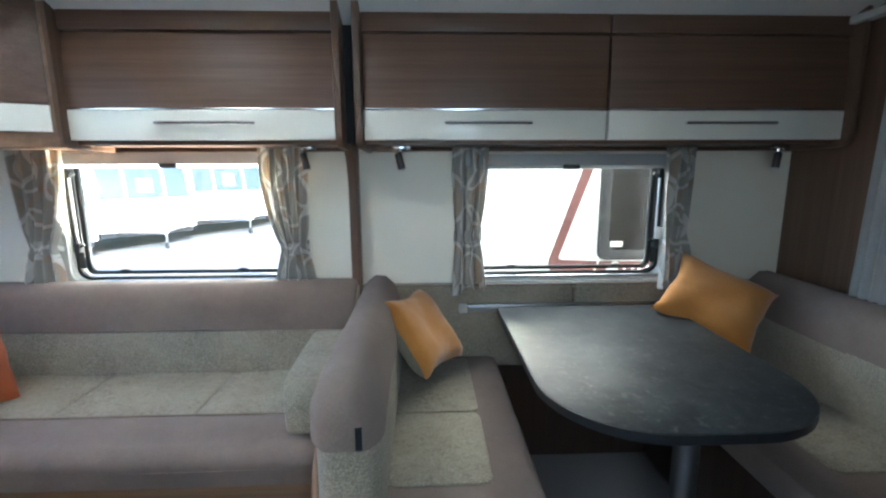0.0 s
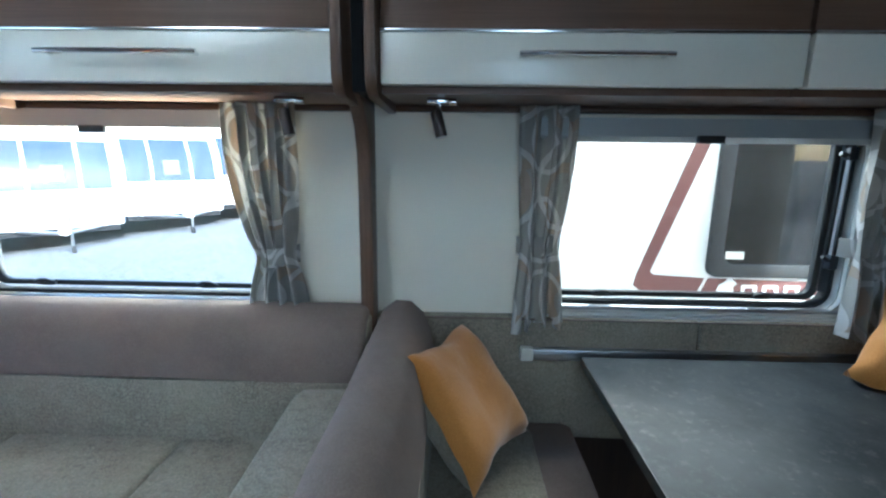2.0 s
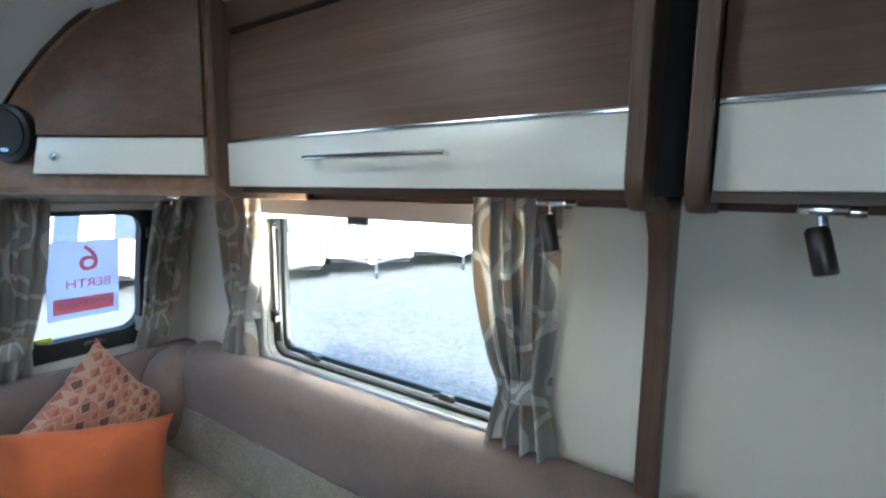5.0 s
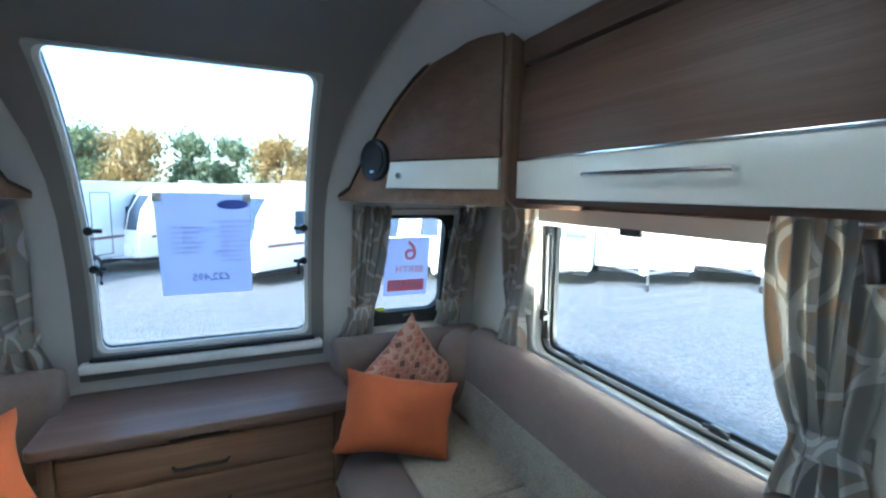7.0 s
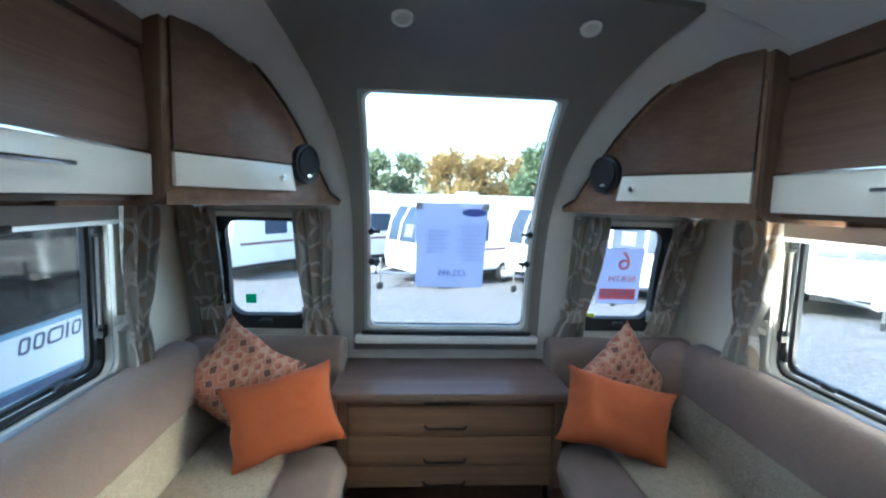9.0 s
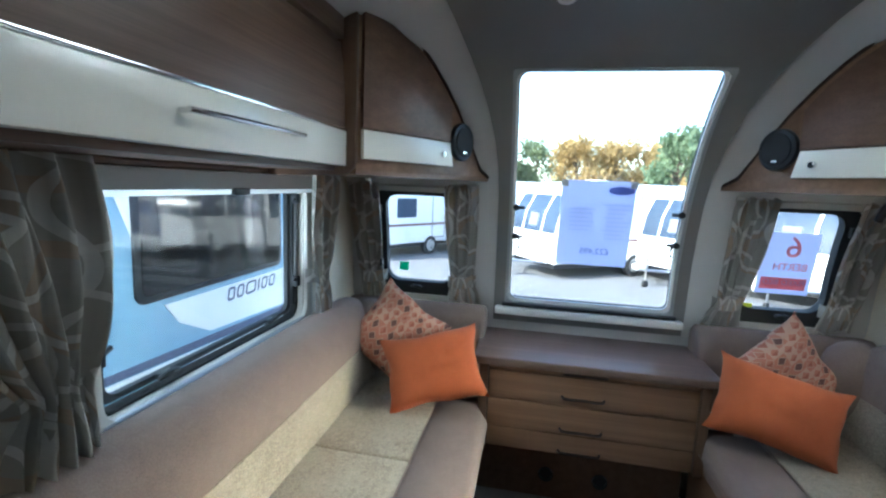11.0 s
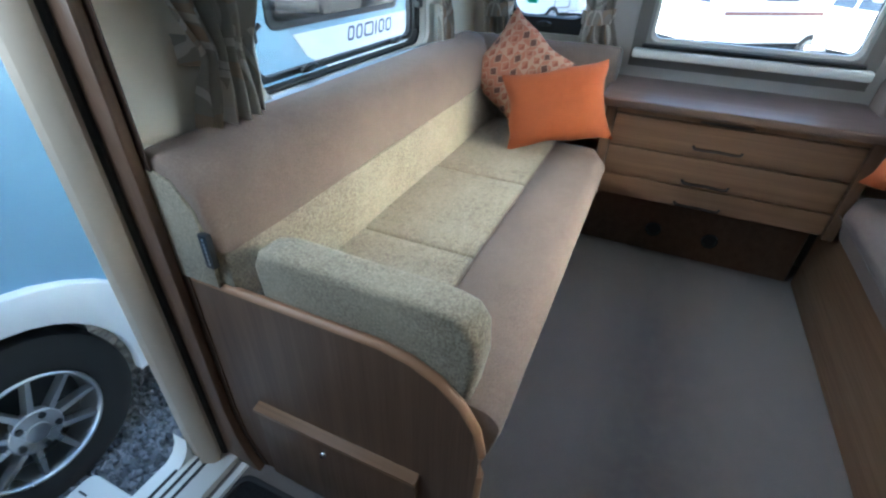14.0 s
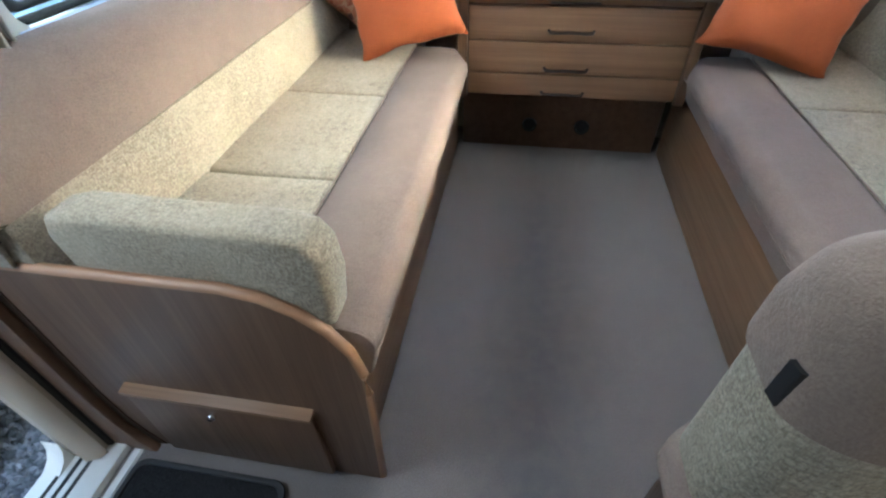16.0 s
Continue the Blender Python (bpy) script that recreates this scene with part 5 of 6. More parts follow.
pillow((-1.585, 0.315, 0.675), 0.38, 0.28, 0.13, (-0.25, 0.94, 0.20), (-0.42, -0.10, 0.9), "orange", "plain orange oblong cushion leaning on the sofa", 1)
pillow((-1.755, 0.115, 0.735), 0.34, 0.34, 0.12, (0.0, 0.8, -0.57), (-0.35, 0.5, 0.8), "blocks", "square cushion with salmon and brown block print", 2)
pillow((-1.585, 1.49, 0.665), 0.41, 0.27, 0.13, (0.20, 0.95, -0.2), (-0.42, 0.15, 0.9), "orange", "plain orange oblong cushion leaning on the sofa", 3)
pillow((-1.765, 1.59, 0.725), 0.34, 0.34, 0.12, (0.0, 0.62, -0.78), (-0.35, 0.75, 0.6), "blocks", "square cushion with salmon and brown block print", 4)
pillow((-0.078, 1.72, 0.705), 0.33, 0.32, 0.13, (0.42, 0.86, -0.12), (-0.62, 0.12, 0.75), "mustard", "square mustard velvet cushion with tweed back on the dinette bench", 5, "tweed")
pillow((1.07, 1.757, 0.79), 0.37, 0.33, 0.12, (0.76, -0.48, -0.42), (0.72, 0.40, 0.50), "mustard", "square mustard velvet cushion in the dinette corner", 6)

# ---- entrance door ----
dr = thing("door_1", (DOOR[0], YN, 0.0), "open caravan entrance doorway with cream jamb and white sill", "door", kind="structure")
part("jamb", prism([(-0.335, YN + 0.012), (-0.335, YN - 0.062), (-0.266, YN - 0.062), (-0.266, YN - 0.02), (-0.290, YN + 0.012)], "z", 0.0, DOOR[3], 0.003), "jamb", dr)
part("corner_fillet", prism([(-0.264, 0.018), (-0.20, 0.018), (-0.222, 0.024), (-0.243, 0.038), (-0.256, 0.060), (-0.262, 0.09)], "y", YN - 0.095, YN - 0.05), "white", dr)
part("jamb", box(DOOR[1] - 0.01, DOOR[1] + 0.06, YN - 0.09, YN + 0.01, 0.0, DOOR[3], 0.004), "frame", dr)
part("head", box(-0.335, DOOR[1] + 0.06, YN - 0.09, YN + 0.01, DOOR[3] - 0.02, DOOR[3] + 0.05, 0.004), "frame", dr)
part("sill", box(-0.335, DOOR[1] + 0.06, YN - 0.10, YN + 0.055, -0.02, 0.020, 0.006), "white", dr)
for y in (YN - 0.055, YN - 0.03, YN - 0.005):
    part("sill_groove", box(-0.33, DOOR[1] + 0.05, y - 0.004, y + 0.004, 0.020, 0.0225), "rubber", dr)
part("outer_skin", box(-0.60, -0.282, YN - 0.072, YN - 0.034, -0.30, 1.95, 0.01), "gelcoat", dr)
part("jamb_lip", prism([(-0.290, YN + 0.012), (-0.278, YN + 0.004), (-0.262, YN - 0.016), (-0.256, YN - 0.012), (-0.270, YN + 0.016), (-0.286, YN + 0.024)], "z", 0.02, DOOR[3] - 0.02, 0.002), "jamb", dr)
part("rubber_seal", prism([(-0.3355, YN + 0.012), (-0.300, YN + 0.012), (-0.304, YN + 0.022), (-0.330, YN + 0.024)], "z", 0.02, DOOR[3] - 0.02, 0.002), "rubber", dr)
post = thing("door_post", (-0.354, YN + 0.04, 0.0), "slim dark walnut post beside the doorway", "post", kind="structure")
foot = [(YN, 0.0), (YN + 0.125, 0.0), (YN + 0.100, 0.05), (YN + 0.080, 0.12), (YN + 0.070, 0.22), (YN + 0.066, 1.384), (YN, 1.384)]
part("board", prism(foot, "x", -0.332, -0.310, 0.004), "wood_z", post)
part("edge_board", prism([(y + 0.012, z) if y > YN else (y, z) for y, z in foot], "x", -0.3355, -0.333), "wood_deep", post)
mt = thing("door_mat", (0.05, 0.1, 0.0), "black rubber-edged door mat on the carpet", "door mat")
part("mat", prism(round_rect(-0.285, 0.50, -0.085, 0.285, 0.03), "z", 0.001, 0.012, 0.004), "mat", mt)
part("rim", loop_band(round_rect(-0.29, 0.505, -0.09, 0.29, 0.032), round_rect(-0.277, 0.492, -0.077, 0.277, 0.026), "z", 0.001, 0.018, 0.003), "rubber", mt)
solid("threshold_strip", prism([(-0.125, 0.0), (-0.10, 0.0), (-0.104, 0.006), (-0.121, 0.006)], "x", -0.335, DOOR[1]), "white", "pale floor strip behind the door sill", "floor strip", kind="structure")

# kitchen unit that closes the door side behind the doorway
kt = thing("kitchen_unit", (0.95, 0.1, 0.0), "walnut kitchen unit with pale worktop behind the doorway", "kitchen unit")
part("body", box(0.44, XB, YN + 0.002, 0.30, 0.0, 0.88, 0.004), "wood_z", kt)
part("worktop", box(0.43, XB, YN + 0.002, 0.33, 0.88, 0.91, 0.006), "frame", kt)

# partition curtain
pc = thing("partition_curtain", (1.44, 1.62, 0.84), "plain grey divider curtain hanging beside the partition", "curtain")
bm = bmesh.new()
pr = []
for j in range(2):
    z = (0.86, 1.80)[j]
    pr.append([bm.verts.new((1.455 + 0.02 * math.sin(i * 1.9), 1.35 + i * 0.0105 + (0.0 if j else 0.03), z)) for i in range(22)])
for i in range(21):
    bm.faces.new((pr[0][i], pr[0][i + 1], pr[1][i + 1], pr[1][i]))
bmesh.ops.solidify(bm, geom=bm.faces[:], thickness=0.003)
part("cloth", bm, "divider", pc, smooth=180)
part("track", box(1.43, 1.475, 1.2, 1.74, 1.80, 1.825, 0.003), "frame", pc)

# ---- paper notices on the glass ----
def letters(body, size, at, turn, material, parent, name="lettering", align='CENTER'):
    cu = bpy.data.curves.new(name, 'FONT')
    cu.body, cu.size, cu.align_x, cu.align_y, cu.extrude = body, size, align, 'CENTER', 0.0006
    ob = bpy.data.objects.new("tmp_text", cu)
    scene.collection.objects.link(ob)
    dg = bpy.context.evaluated_depsgraph_get()
    me = bpy.data.meshes.new_from_object(ob.evaluated_get(dg))
    bpy.data.objects.remove(ob)
    me.transform(turn)
    me.transform(Matrix.Translation(Vector(at) - root_of(parent)))
    me.materials.clear()
    me.materials.append(M[material])
    o = new(name, me)
    o.parent = parent
    return o


def sheet(yz, lift, flat_bits, label):
    """A notice stuck to the inside of the front glass, printed on its outer side and showing through."""
    y0, y1, z0, z1 = yz
    a, b = on_front(y0, z0, lift), on_front(y0, z1, lift)
    s = thing("paper_notice", ((a.x + b.x) / 2, (y0 + y1) / 2, z0), label, "notice")
    along = (b - a).normalized()
    nrm = Vector((along.z, 0, -along.x))
    def place(bm):
        for v in bm.verts:
            o, y, z = v.co
            v.co = a + along * ((z - z0) / (z1 - z0) * (b - a).length) + nrm * o + Vector((0, y - y0, 0))
        bmesh.ops.recalc_face_normals(bm, faces=bm.faces)
        return bm
    part("paper", place(box(-0.0003, 0.0003, y0, y1, z0, z1)), "paper", s)
    for y_a, y_b, z_a, z_b, m in flat_bits:
        part("print", place(box(0.0004, 0.0008, y_a, y_b, z_a, z_b)), m, s)
    # letters read from outside, so they show reversed from within
    basis = Matrix.Identity(4)
    basis.col[0], basis.col[1], basis.col[2] = (0, -1, 0, 0), (*along, 0), (*nrm, 0)
    return s, basis, a, along, nrm


bits = []
for k in range(9):
    bits.append((0.93 + (0.02 if k % 3 else 0), 1.05 - 0.012 * (k % 4), 1.31 - k * 0.018, 1.315 - k * 0.018, "pale_ink"))
for k in range(6):
    bits.append((0.80, 0.90 - 0.01 * (k % 3), 1.29 - k * 0.018, 1.295 - k * 0.018, "pale_ink"))
s, bs, a, al, nr = sheet((0.76, 1.05, 1.045, 1.41), 0.012, bits, "white paper price notice taped to the front window")
el = disc((0, 0, 0), "z", 1.0, 0.0006, 30)
for v in el.verts:
    v.co = a + nr * (0.001 + v.co.z) + al * (0.335 + 0.017 * v.co.y) + Vector((0, 0.235 + 0.05 * v.co.x, 0))
part("logo_oval", el, "ink", s)
for dy in (-0.004, 0.266):
    tp = box(-0.0004, 0.0004, dy, dy + 0.028, 0.0, 0.03)
    for v in tp.verts:
        v.co = a + nr * (0.0018 + v.co.x) + al * (0.345 + v.co.z) + Vector((0, v.co.y, 0))
    part("tape", tp, "white", s)
letters("£22,495", 0.038, a + al * 0.065 + nr * 0.001 + Vector((0, 0.155, 0)), bs, "ink", s)
s, bs, a, al, nr = sheet((1.56, 1.755, 0.98, 1.235), 0.012, [(1.575, 1.74, 1.0, 1.05, "signred")], "white paper notice with red print on the corner window")
letters("6", 0.12, a + al * 0.195 + nr * 0.001 + Vector((0, 0.11, 0)), bs, "signred", s)
letters("BERTH", 0.042, a + al * 0.115 + nr * 0.001 + Vector((0, 0.11, 0)), bs, "signred", s)
letters("FIXED BED", 0.032, a + al * 0.05 + nr * 0.0016 + Vector((0, 0.10, 0)), bs, "paper", s)
for nm, y, z, m, wy in (("green_sticker", 0.065, 0.975, "green", 0.022), ("yellow_sticker", 1.545, 0.905, "yellow", 0.028)):
    p = on_front(y, z, -0.01)
    solid(nm, box(p.x, p.x + 0.001, y - wy, y + wy, z - 0.02, z + 0.02), m, "small %s square sticker on the corner window" % m, "sticker")

# ---- yard ----
def ground_z(x, y):
    k = min(1.0, max(0.0, (-x - 3.0) / 10.0))
    return ZG - 0.5 * k * k * (3 - 2 * k)


bm = bmesh.new()
xs = sorted({*[-400, -150, -60, -40, -25], *[-16 + i for i in range(28)], 20, 60, 400})
ys = [-400, -60, -20, -8, -3, -1, 1, 4, 8, 14, 30, 80, 400]
gv = [[bm.verts.new((x, y, ground_z(x, y))) for y in ys] for x in xs]
for i in range(len(xs) - 1):
    for j in range(len(ys) - 1):
        bm.faces.new((gv[i][j], gv[i + 1][j], gv[i + 1][j + 1], gv[i][j + 1]))
solid("ground", bm, "gravel", "grey gravel sales yard", "ground", kind="structure")
rnd = random.Random(4)
verts, faces = [], []
for k in range(8200):
    x, y, r = rnd.uniform(-1.5, 0.55), rnd.uniform(-1.15, -0.30), rnd.uniform(0.010, 0.021)
    e = Euler((rnd.uniform(0, 6), rnd.uniform(0, 6), rnd.uniform(0, 6))).to_matrix()
    b0 = len(verts)
    for d in ((1, 0, 0), (-1, 0, 0), (0, 1, 0), (0, -1, 0), (0, 0, 0.8), (0, 0, -0.8)):
        verts.append(Vector((x, y, ZG + r * 0.5)) + e @ Vector(d) * r * rnd.uniform(0.8, 1.25))
    for f in ((0, 2, 4), (2, 1, 4), (1, 3, 4), (3, 0, 4), (2, 0, 5), (1, 2, 5), (3, 1, 5), (0, 3, 5)):
        faces.append([b0 + q for q in f])
me = bpy.data.meshes.new("loose_gravel")
me.from_pydata(verts, [], faces)
me.materials.append(M["stone"])
tagged(new("loose_gravel", me), "loose grey stone chippings beside the step", "gravel", kind="stuff")

# ---- neighbouring caravan beside the door ----
YW = -0.885
nb = thing("touring_caravan", (-0.8, YW - 1.1, ZG), "parked touring caravan beside the door, white with a blue-shaded side", "caravan", "parked caravans")
WX, WZ, WR = -0.17, -0.145, 0.315


def wheel(parent, cx, cy, cz, r, out):
    """A road wheel whose face looks along out (+1 or -1) in y."""
    o = lambda d: cy + out * d
    def lathe(profile, sides):
        bm = bmesh.new()
        rings = [[bm.verts.new((cx + rr * math.cos(2 * math.pi * k / sides), o(d), cz + rr * math.sin(2 * math.pi * k / sides))) for k in range(sides)] for d, rr in profile]
        for a, c in zip(rings, rings[1:]):
            for k in range(sides):
                bm.faces.new((a[k], a[(k + 1) % sides], c[(k + 1) % sides], c[k]))
        bmesh.ops.recalc_face_normals(bm, faces=bm.faces)
        return bm
    part("tyre", lathe([(-0.17, r * 0.62), (-0.16, r * 0.95), (-0.13, r), (-0.04, r), (-0.014, r * 0.985), (0.0, r * 0.93), (0.008, r * 0.80), (0.006, r * 0.66), (-0.004, r * 0.61)], 48), "tyre", parent)
    rim = part("rim", lathe([(-0.11, r * 0.55), (-0.03, r * 0.565), (-0.004, r * 0.575), (0.004, r * 0.59), (0.006, r * 0.61), (0.0, r * 0.625), (-0.02, r * 0.62)], 44), "alloy", parent, "silver alloy rim")
    part("brake_plate", disc((cx, o(-0.09), cz), "y", r * 0.56, 0.01), "black", parent)
    spokes = []
    for k in range(5):
        for s in (-0.19, 0.19):
            a = 2 * math.pi * k / 5 + 0.25
            w0, w1 = 0.013, 0.0085
            p0, p1 = Vector((math.cos(a + s * 0.9), 0, math.sin(a + s * 0.9))) * r * 0.16, Vector((math.cos(a + s * 1.75), 0, math.sin(a + s * 1.75))) * r * 0.595
            d = (p1 - p0).normalized()
            t = Vector((-d.z, 0, d.x))
            bm = bmesh.new()
            vs = []
            for p, w, dy in ((p0, w0, 0.0), (p1, w1, -0.002)):
                for q in (-1, 1):
                    for e in (0.0, -0.03):
                        vs.append(bm.verts.new(Vector((cx, o(dy + e), cz)) + p + t * w * q * (0.75 if e == 0 else 1.0)))
            for f in ((0, 2, 6, 4), (1, 5, 7, 3), (0, 4, 5, 1), (2, 3, 7, 6)):
                bm.faces.new([vs[i] for i in f])
            bmesh.ops.recalc_face_normals(bm, faces=bm.faces)
            spokes.append(bm)
    part("spokes", join(*spokes), "alloy", rim)
    part("hub", disc((cx, o(-0.012), cz), "y", r * 0.24, 0.03, 26, 0.006), "alloy", rim)
    part("hub_cap", disc((cx, o(0.004), cz), "y", r * 0.105, 0.008, 24, 0.003), "steel", rim)
    for k in range(5):
        a = 2 * math.pi * (k + 0.5) / 5 + 0.25
        part("wheel_bolt", disc((cx + math.cos(a) * r * 0.18, o(0.004), cz + math.sin(a) * r * 0.18), "y", 0.011, 0.012, 6), "black", rim)


arch_pts = [(WX + 0.43 * math.cos(radians(a)), WZ + 0.06 + 0.375 * math.sin(radians(a))) for a in range(180, -1, -12)]
# unseen roof line raised to 2.30, to block the sun at the doorway
body = [(-2.9, -0.12), (WX - 0.43, -0.12)] + arch_pts + [(WX + 0.43, -0.12), (2.4, -0.12), (2.4, 2.30), (-2.5, 2.30), (-2.95, 1.75), (-3.15, 1.0), (-3.1, 0.3)]
part("body_wall", prism([(x, z) for x, z in body], "y", YW - 0.03, YW), "blue", nb, "side panel with the blue of the shade in its colour")
part("far_body", prism([(-2.5, 2.30), (2.4, 2.30), (2.4, -0.1), (-2.9, -0.1), (-3.15, 1.0)], "y", YW - 2.2, YW - 0.32), "gelcoat", nb)
part("upper_body", box(-2.9, 2.4, YW - 0.33, YW - 0.03, 0.32, 2.295), "gelcoat", nb)
lip = [(WX + 0.335 * math.cos(radians(a)), WZ + 0.02 + 0.345 * math.sin(radians(a))) for a in range(190, -11, -10)]
outer = [(WX + 0.52 * math.cos(radians(a)) * (1.0 if abs(math.cos(radians(a))) < 0.8 else 1.06), WZ + 0.02 + 0.455 * math.sin(radians(a))) for a in range(190, -11, -10)]
part("wheel_arch", prism(outer + lip[::-1], "y", YW - 0.004, YW + 0.045, 0.008), "gelcoat", nb, "white moulded wheel arch")
part("arch_recess", box(WX - 0.36, WX + 0.36, YW - 0.32, YW - 0.30, ZG + 0.1, 0.26), "black", nb)
part("arch_slot", loop_band(round_rect(WX + 0.20, WX + 0.30, 0.11, 0.155, 0.006), round_rect(WX + 0.208, WX + 0.292, 0.117, 0.148, 0.005), "y", YW + 0.044, YW + 0.049), "gelcoat", nb)
for x0, x1 in ((-3.0, WX - 0.52), (WX + 0.52, 2.4)):
    part("skirt", prism([(YW - 0.02, -0.16), (YW + 0.018, -0.16), (YW + 0.022, 0.0), (YW + 0.004, 0.03), (YW - 0.02, 0.03)], "x", x0, x1, 0.004), "gelcoat", nb, "white lower skirt")
wheel(nb, WX, YW + 0.02, WZ, WR, 1)
wn0 = part("window", prism(round_rect(-2.55, -1.47, 0.83, 1.50, 0.05), "y", YW - 0.002, YW + 0.012, 0.003), "black", nb, "dark side window")
bm = prism(round_rect(-2.52, -1.50, 0.86, 1.47, 0.04), "y", YW + 0.012, YW + 0.016)
pn = part("pane", bm, "smoked", wn0)
part("white_flash", prism([(-1.45, 1.75), (-1.20, 1.75), (-1.475, 1.10), (-1.475, 1.45)], "y", YW + 0.001, YW + 0.003), "gelcoat", nb)
part("white_flash", prism([(-1.62, 0.80), (-2.75, 0.80), (-2.78, 0.56), (-1.9, 0.60), (-1.70, 0.70)], "y", YW + 0.001, YW + 0.003), "gelcoat", nb)
part("navy_stripe", prism([(-3.0, 0.545), (-0.82, 0.611), (-0.84, 0.578), (-3.0, 0.50)], "y", YW + 0.001, YW + 0.003), "navy", nb)
part("teal_stripe", prism([(-3.0, 0.44), (-0.88, 0.516), (-0.93, 0.444), (-3.0, 0.37)], "y", YW + 0.001, YW + 0.003), "teal", nb)
part("pale_stripe", prism([(-3.0, 0.495), (-0.84, 0.573), (-0.88, 0.521), (-3.0, 0.445)], "y", YW + 0.001, YW + 0.003), "gelcoat", nb)
gl = []
LW = (0.058, 0.058, 0.092, 0.016, 0.058, 0.06)
for k, w in enumerate(LW):
    x = -2.03 - sum(LW[:k]) - 0.020 * k
    if w < 0.03:
        bm = box(x - 0.013, x, YW + 0.004, YW + 0.006, 0.715, 0.785)
    else:
        bm = loop_band(round_rect(x - w, x, 0.715, 0.785, 0.018), round_rect(x - w + 0.011, x - 0.011, 0.726, 0.774, 0.010), "y", YW + 0.004, YW + 0.006)
    for v in bm.verts:
        v.co.x -= (v.co.z - 0.715) * 0.22
    gl.append(bm)
part("name_lettering", join(*gl), "navy", nb, "dark model name drawn as plain shapes")

st = thing("door_step", (0.0, -0.55, ZG), "white plastic slotted entrance step on the gravel", "step")
part("tread", prism(round_rect(-0.19, 0.42, -0.72, -0.40, 0.03), "z", -0.33, -0.295, 0.008), "white", st)
for x in (-0.15, 0.38):
    part("leg", prism([(-0.70, ZG), (-0.42, ZG), (-0.45, -0.32), (-0.67, -0.32)], "x", x - 0.02, x + 0.02), "white", st)
for r in range(5):
    for c in range(12):
        x, y = -0.13 + c * 0.042, -0.68 + r * 0.06
        part("slot", box(x - 0.003, x + 0.003, y - 0.018, y + 0.018, -0.2955, -0.2942), "rubber", st)

# ---- neighbouring caravan on the far side ----
YF = 2.56
fc = thing("touring_caravan", (2.0, YF + 1.1, ZG), "white touring caravan with maroon stripe parked close alongside", "caravan", "parked caravans")
part("body_wall", prism([(0.30, -0.2), (5.5, -0.2), (5.5, 2.1), (0.75, 2.1), (0.42, 1.7), (0.26, 1.2), (0.22, 0.6)], "y", YF, YF + 2.2, 0.02), "gelcoat", fc)
fw2 = part("window", loop_band(round_rect(0.90, 1.75, 0.80, 1.42, 0.04), round_rect(0.955, 1.70, 0.855, 1.37, 0.05), "y", YF - 0.03, YF + 0.002, 0.006), "rubber", fc, "dark framed side window")
part("pane", prism(round_rect(0.95, 1.71, 0.85, 1.375, 0.05), "y", YF - 0.02, YF - 0.012), "smoked", fw2)
part("backing", box(0.95, 1.71, YF - 0.006, YF - 0.003, 0.85, 1.38), "rubber", fw2)
part("catch_plate", box(0.965, 1.035, YF - 0.026, YF - 0.020, 0.875, 0.905), "frame", fw2)
swoosh = [(0.84, 1.42), (0.63, 0.80), (0.622, 0.755), (0.66, 0.725), (0.875, 0.715), (0.905, 0.79), (0.70, 0.80), (0.685, 0.815), (0.90, 1.42)]
part("stripe", prism(swoosh, "y", YF - 0.003, YF - 0.001), "red", fc, "maroon angled stripe")
part("stripe", prism([(0.89, 0.715), (1.75, 0.695), (1.75, 0.775), (0.92, 0.79)], "y", YF - 0.003, YF - 0.001), "red", fc)
gl = []
for k in range(7):
    x = 1.055 + 0.085 * k
    gl.append(loop_band(round_rect(x, x + 0.062, 0.715, 0.765, 0.008), round_rect(x + 0.014, x + 0.048, 0.728, 0.752, 0.005), "y", YF - 0.006, YF - 0.004))
part("name_lettering", join(*gl), "gelcoat", fc, "white model name drawn as plain shapes")
part("emblem", prism([(0.955, 0.73), (1.03, 0.73), (1.02, 0.755), (1.035, 0.77), (1.005, 0.80), (0.985, 0.775), (0.965, 0.765)], "y", YF - 0.006, YF - 0.004), "gelcoat", fc)

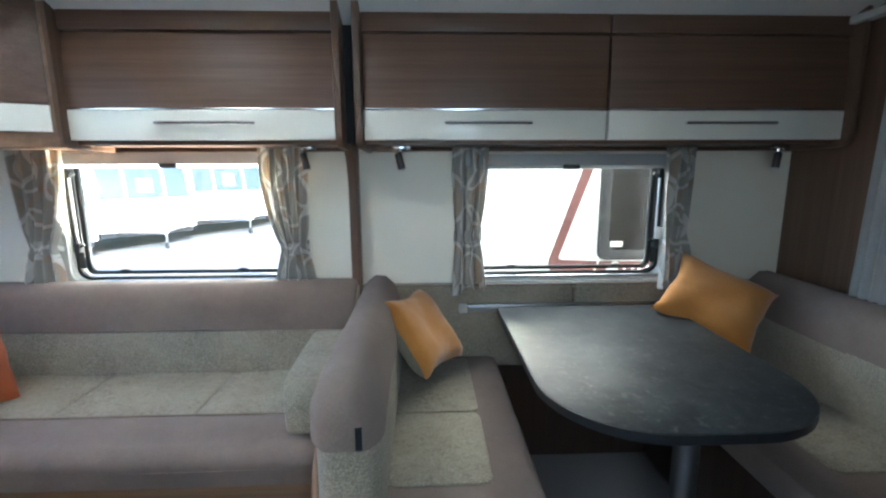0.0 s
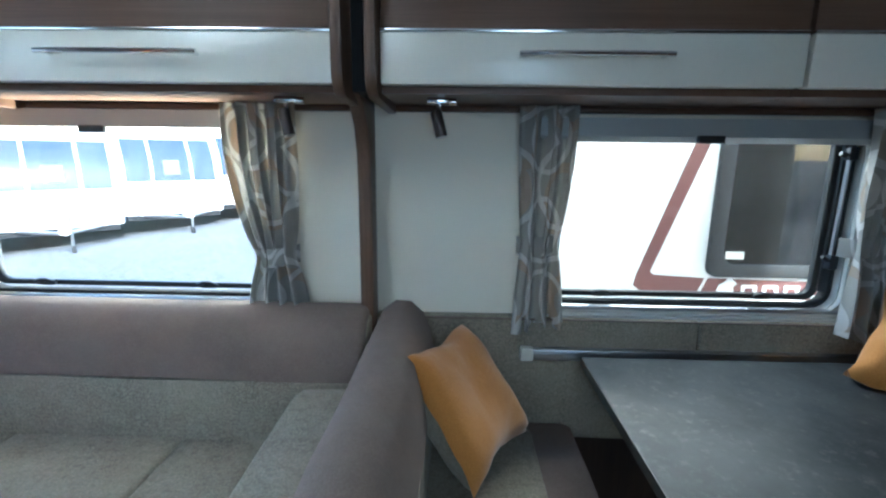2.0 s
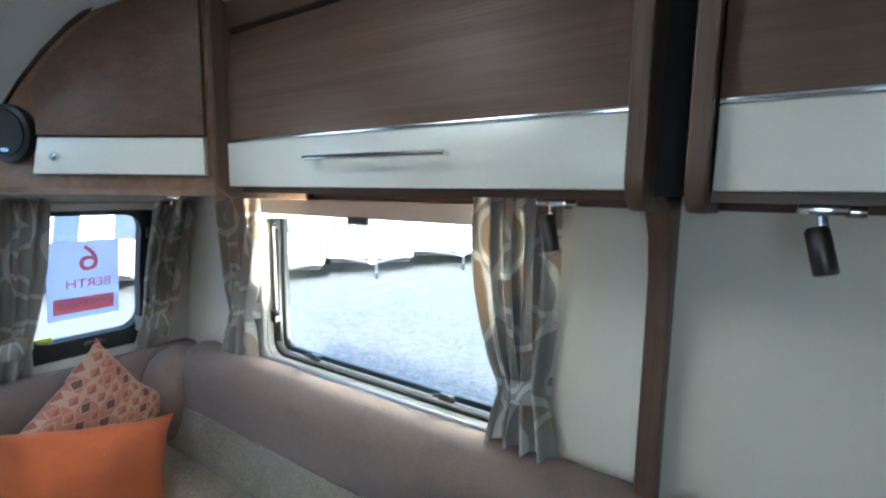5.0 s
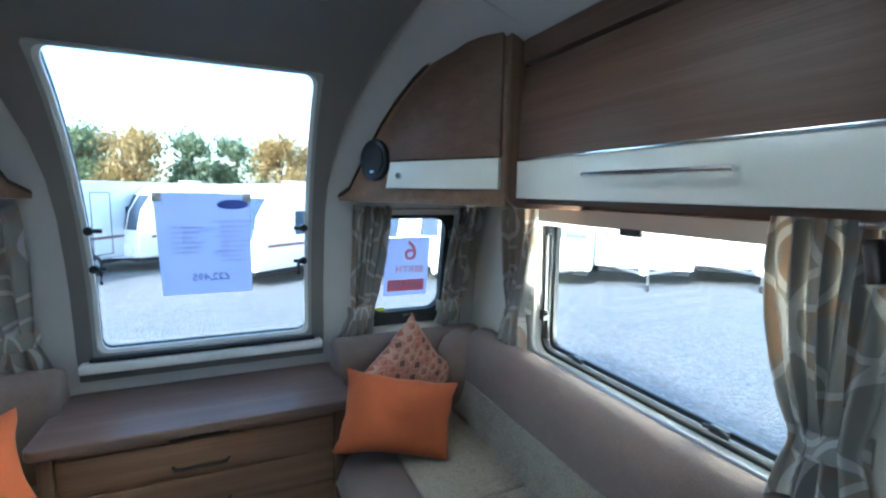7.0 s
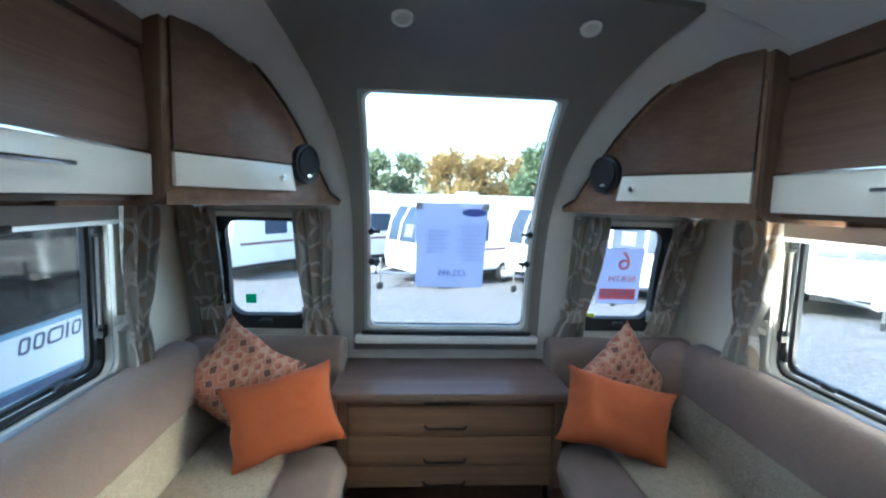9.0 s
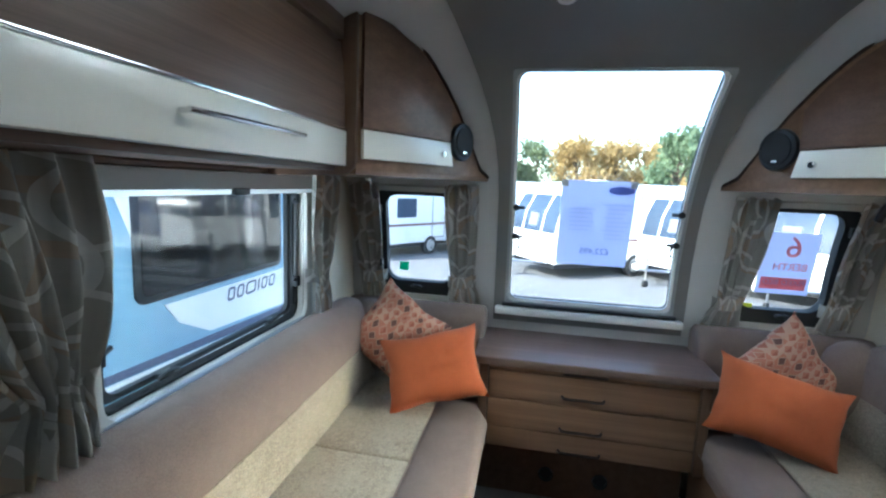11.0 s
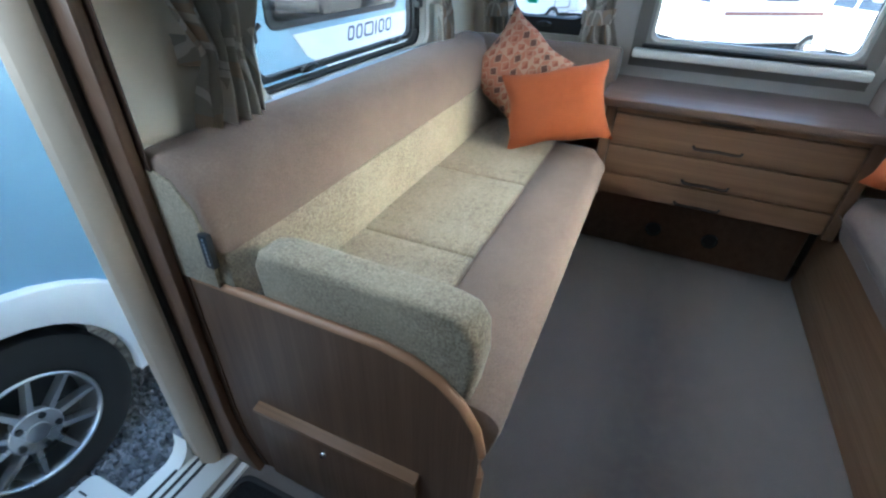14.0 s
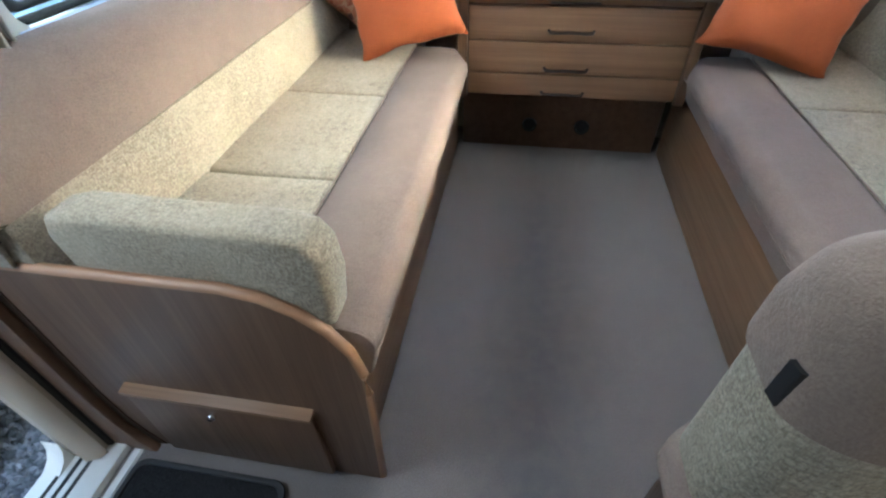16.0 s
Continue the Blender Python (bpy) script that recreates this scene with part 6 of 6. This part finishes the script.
# ---- caravans across the yard ----
def far_caravan(label):
    c = thing("touring_caravan", (0, 0, 0), label, "caravan", "parked caravans")
    side = [(0.0, 0.42), (0.06, 0.75), (0.0, 1.25), (-0.12, 1.75), (-0.45, 2.25), (-1.0, 2.52), (-5.0, 2.55), (-5.4, 2.3), (-5.5, 1.4), (-5.45, 0.42)]
    part("body", prism(side, "y", -1.1, 1.1, 0.06, 3), "gelcoat", c)
    part("front_window", prism([(0.035, 1.20), (-0.075, 1.70), (-0.37, 2.17), (-0.42, 2.12), (-0.15, 1.68), (-0.06, 1.20)], "y", -0.95, 0.95, 0.0), "far_glass", c, "wide dark front window")
    for y in (-0.42, 0.42):
        part("window_bar", prism([(0.045, 1.18), (-0.065, 1.70), (-0.36, 2.19), (-0.42, 2.14), (-0.15, 1.68), (-0.06, 1.18)], "y", y - 0.03, y + 0.03), "gelcoat", c)
    part("window_notice", prism([(0.02, 1.34), (-0.055, 1.68), (-0.08, 1.68), (-0.02, 1.34)], "y", -0.17, 0.17), "paper", c)
    part("front_panel", prism([(0.075, 0.42), (0.085, 0.60), (0.07, 0.78), (0.0, 0.9), (0.0, 0.42)], "y", -0.8, 0.8, 0.03), "gelcoat", c)
    part("underside", box(-5.3, 0.0, -1.0, 1.0, 0.30, 0.44), "black", c)
    for s in (-1, 1):
        for a, b in ((-2.0, -1.15), (-4.6, -3.9)):
            part("window", prism(round_rect(a, b, 1.25, 1.85, 0.06), "y", s * 1.1 - 0.01, s * 1.1 + 0.01), "far_glass", c)
        part("door", loop_band(round_rect(-3.4, -2.75, 0.55, 2.25, 0.05), round_rect(-3.37, -2.78, 0.58, 2.22, 0.05), "y", s * 1.1 - 0.008, s * 1.1 + 0.008), "grey", c)
        part("stripe", box(-5.0, -0.3, s * 1.1 - 0.004, s * 1.1 + 0.004, 0.98, 1.05), "red", c)
        wl = part("wheel", disc((-2.7, s * 1.02, 0.31), "y", 0.31, 0.18, 28, 0.03), "rubber", c)
        part("rim", disc((-2.7, s * 1.115, 0.31), "y", 0.19, 0.02, 24), "alloy", wl)
        part("drawbar", tube([(0.0, s * 0.7, 0.42), (1.05, 0, 0.44)], 0.035, 8), "steel", c)
    part("hitch", tube([(1.0, 0, 0.44), (1.3, 0, 0.47)], 0.04, 8), "steel", c)
    part("hitch_cover", box(0.9, 1.25, -0.09, 0.09, 0.45, 0.60, 0.03), "white", c)
    jw = part("jockey_wheel", tube([(0.95, 0.1, 0.12), (0.95, 0.1, 0.85)], 0.028, 8), "steel", c)
    part("small_wheel", disc((0.95, 0.1, 0.10), "y", 0.10, 0.06, 16, 0.02), "rubber", jw)
    part("roof_vent", box(-2.4, -1.9, -0.25, 0.25, 2.53, 2.62, 0.03), "gelcoat", c)
    return c


first = far_caravan("white touring caravan with dark front window parked across the yard")
spots = [(-8.16 + 1.25 * k, 9.76 + 1.90 * k, -46) for k in (0, 1, 2, 3, 4, -1, -2)]
spots += [(-12.4, 4.2, -54), (-12.6, 0.7, -54), (-16.0, -2.2, -54), (-13.0, -4.9, -30)]
for k, (x, y, r) in enumerate(spots):
    m = pose(x, y, ground_z(x, y), 0, 0, r)
    if k == 0:
        first.matrix_basis = m
    else:
        copy_thing(first, m)

# ---- trees ----
def tree(at, h, w, leaf, seed, label, n=2600, size=0.16):
    rr = random.Random(seed)
    t = thing("tree", at, label, "tree", "trees behind the yard")
    x, y, z = at
    limbs = [tube([(x, y, z), (x + 0.05, y, z + h * 0.3), (x, y + 0.08, z + h * 0.6)], [h * 0.028, h * 0.02, h * 0.01], 9)]
    hubs = []
    for k in range(15):
        a, zz = rr.uniform(0, 6.28), rr.uniform(0.3, 0.95)
        rad = w * (0.55 if zz > 0.8 else 0.9) * rr.uniform(0.3, 0.75)
        hub = Vector((x + math.cos(a) * rad, y + math.sin(a) * rad, z + h * zz))
        hubs.append(hub)
        if k < 9:
            limbs.append(tube([(x, y, z + h * min(0.55, zz * 0.7)), ((x + hub.x) / 2, (y + hub.y) / 2, hub.z - h * 0.06), hub], [h * 0.012, h * 0.008, h * 0.003], 6))
    part("trunk", join(*limbs), "bark", t)
    vs, fs = [], []
    for k in range(n):
        c = rr.choice(hubs)
        d = Vector((rr.gauss(0, 1), rr.gauss(0, 1), rr.gauss(0, 0.8)))
        p = c + d * w * 0.17 - Vector(at)
        e = Euler((rr.uniform(0, 6), rr.uniform(0, 6), rr.uniform(0, 6))).to_matrix()
        s = size * rr.uniform(0.6, 1.4)
        b0 = len(vs)
        vs += [p + e @ Vector(q) * s for q in ((-1, 0, 0), (0, -0.55, 0.12), (1, 0, 0), (0, 0.55, 0.12))]
        fs.append((b0, b0 + 1, b0 + 2, b0 + 3))
    me = bpy.data.meshes.new("crown")
    me.from_pydata(vs, [], fs)
    me.materials.append(M[leaf])
    o = new("crown", me)
    o.parent = t
    return t


gz = ground_z(-40, 0)
base = [tree((-38, -9, gz), 6.2, 2.6, "leaf_dark", 1, "dark green tree behind the yard"),
        tree((-39, 21, gz), 6.0, 2.8, "leaf_gold", 2, "golden autumn tree behind the yard", 3200),
        tree((-26, 7.9, gz), 5.6, 1.7, "leaf_green", 3, "green tree behind the caravans", 3200, 0.14)]
for k in range(16):
    y = -24 + k * 3.1
    src = base[1] if k not in (2, 7, 8, 13) else base[0]
    copy_thing(src, pose(-37 - (k % 3) * 1.6, y, gz, 0, 0, 67 * k))
for k in range(12):
    copy_thing(base[2 if k % 2 else 0], pose(-20 + k * 4.0, 38 + (k % 3) * 2, ZG, 0, 0, 50 * k))
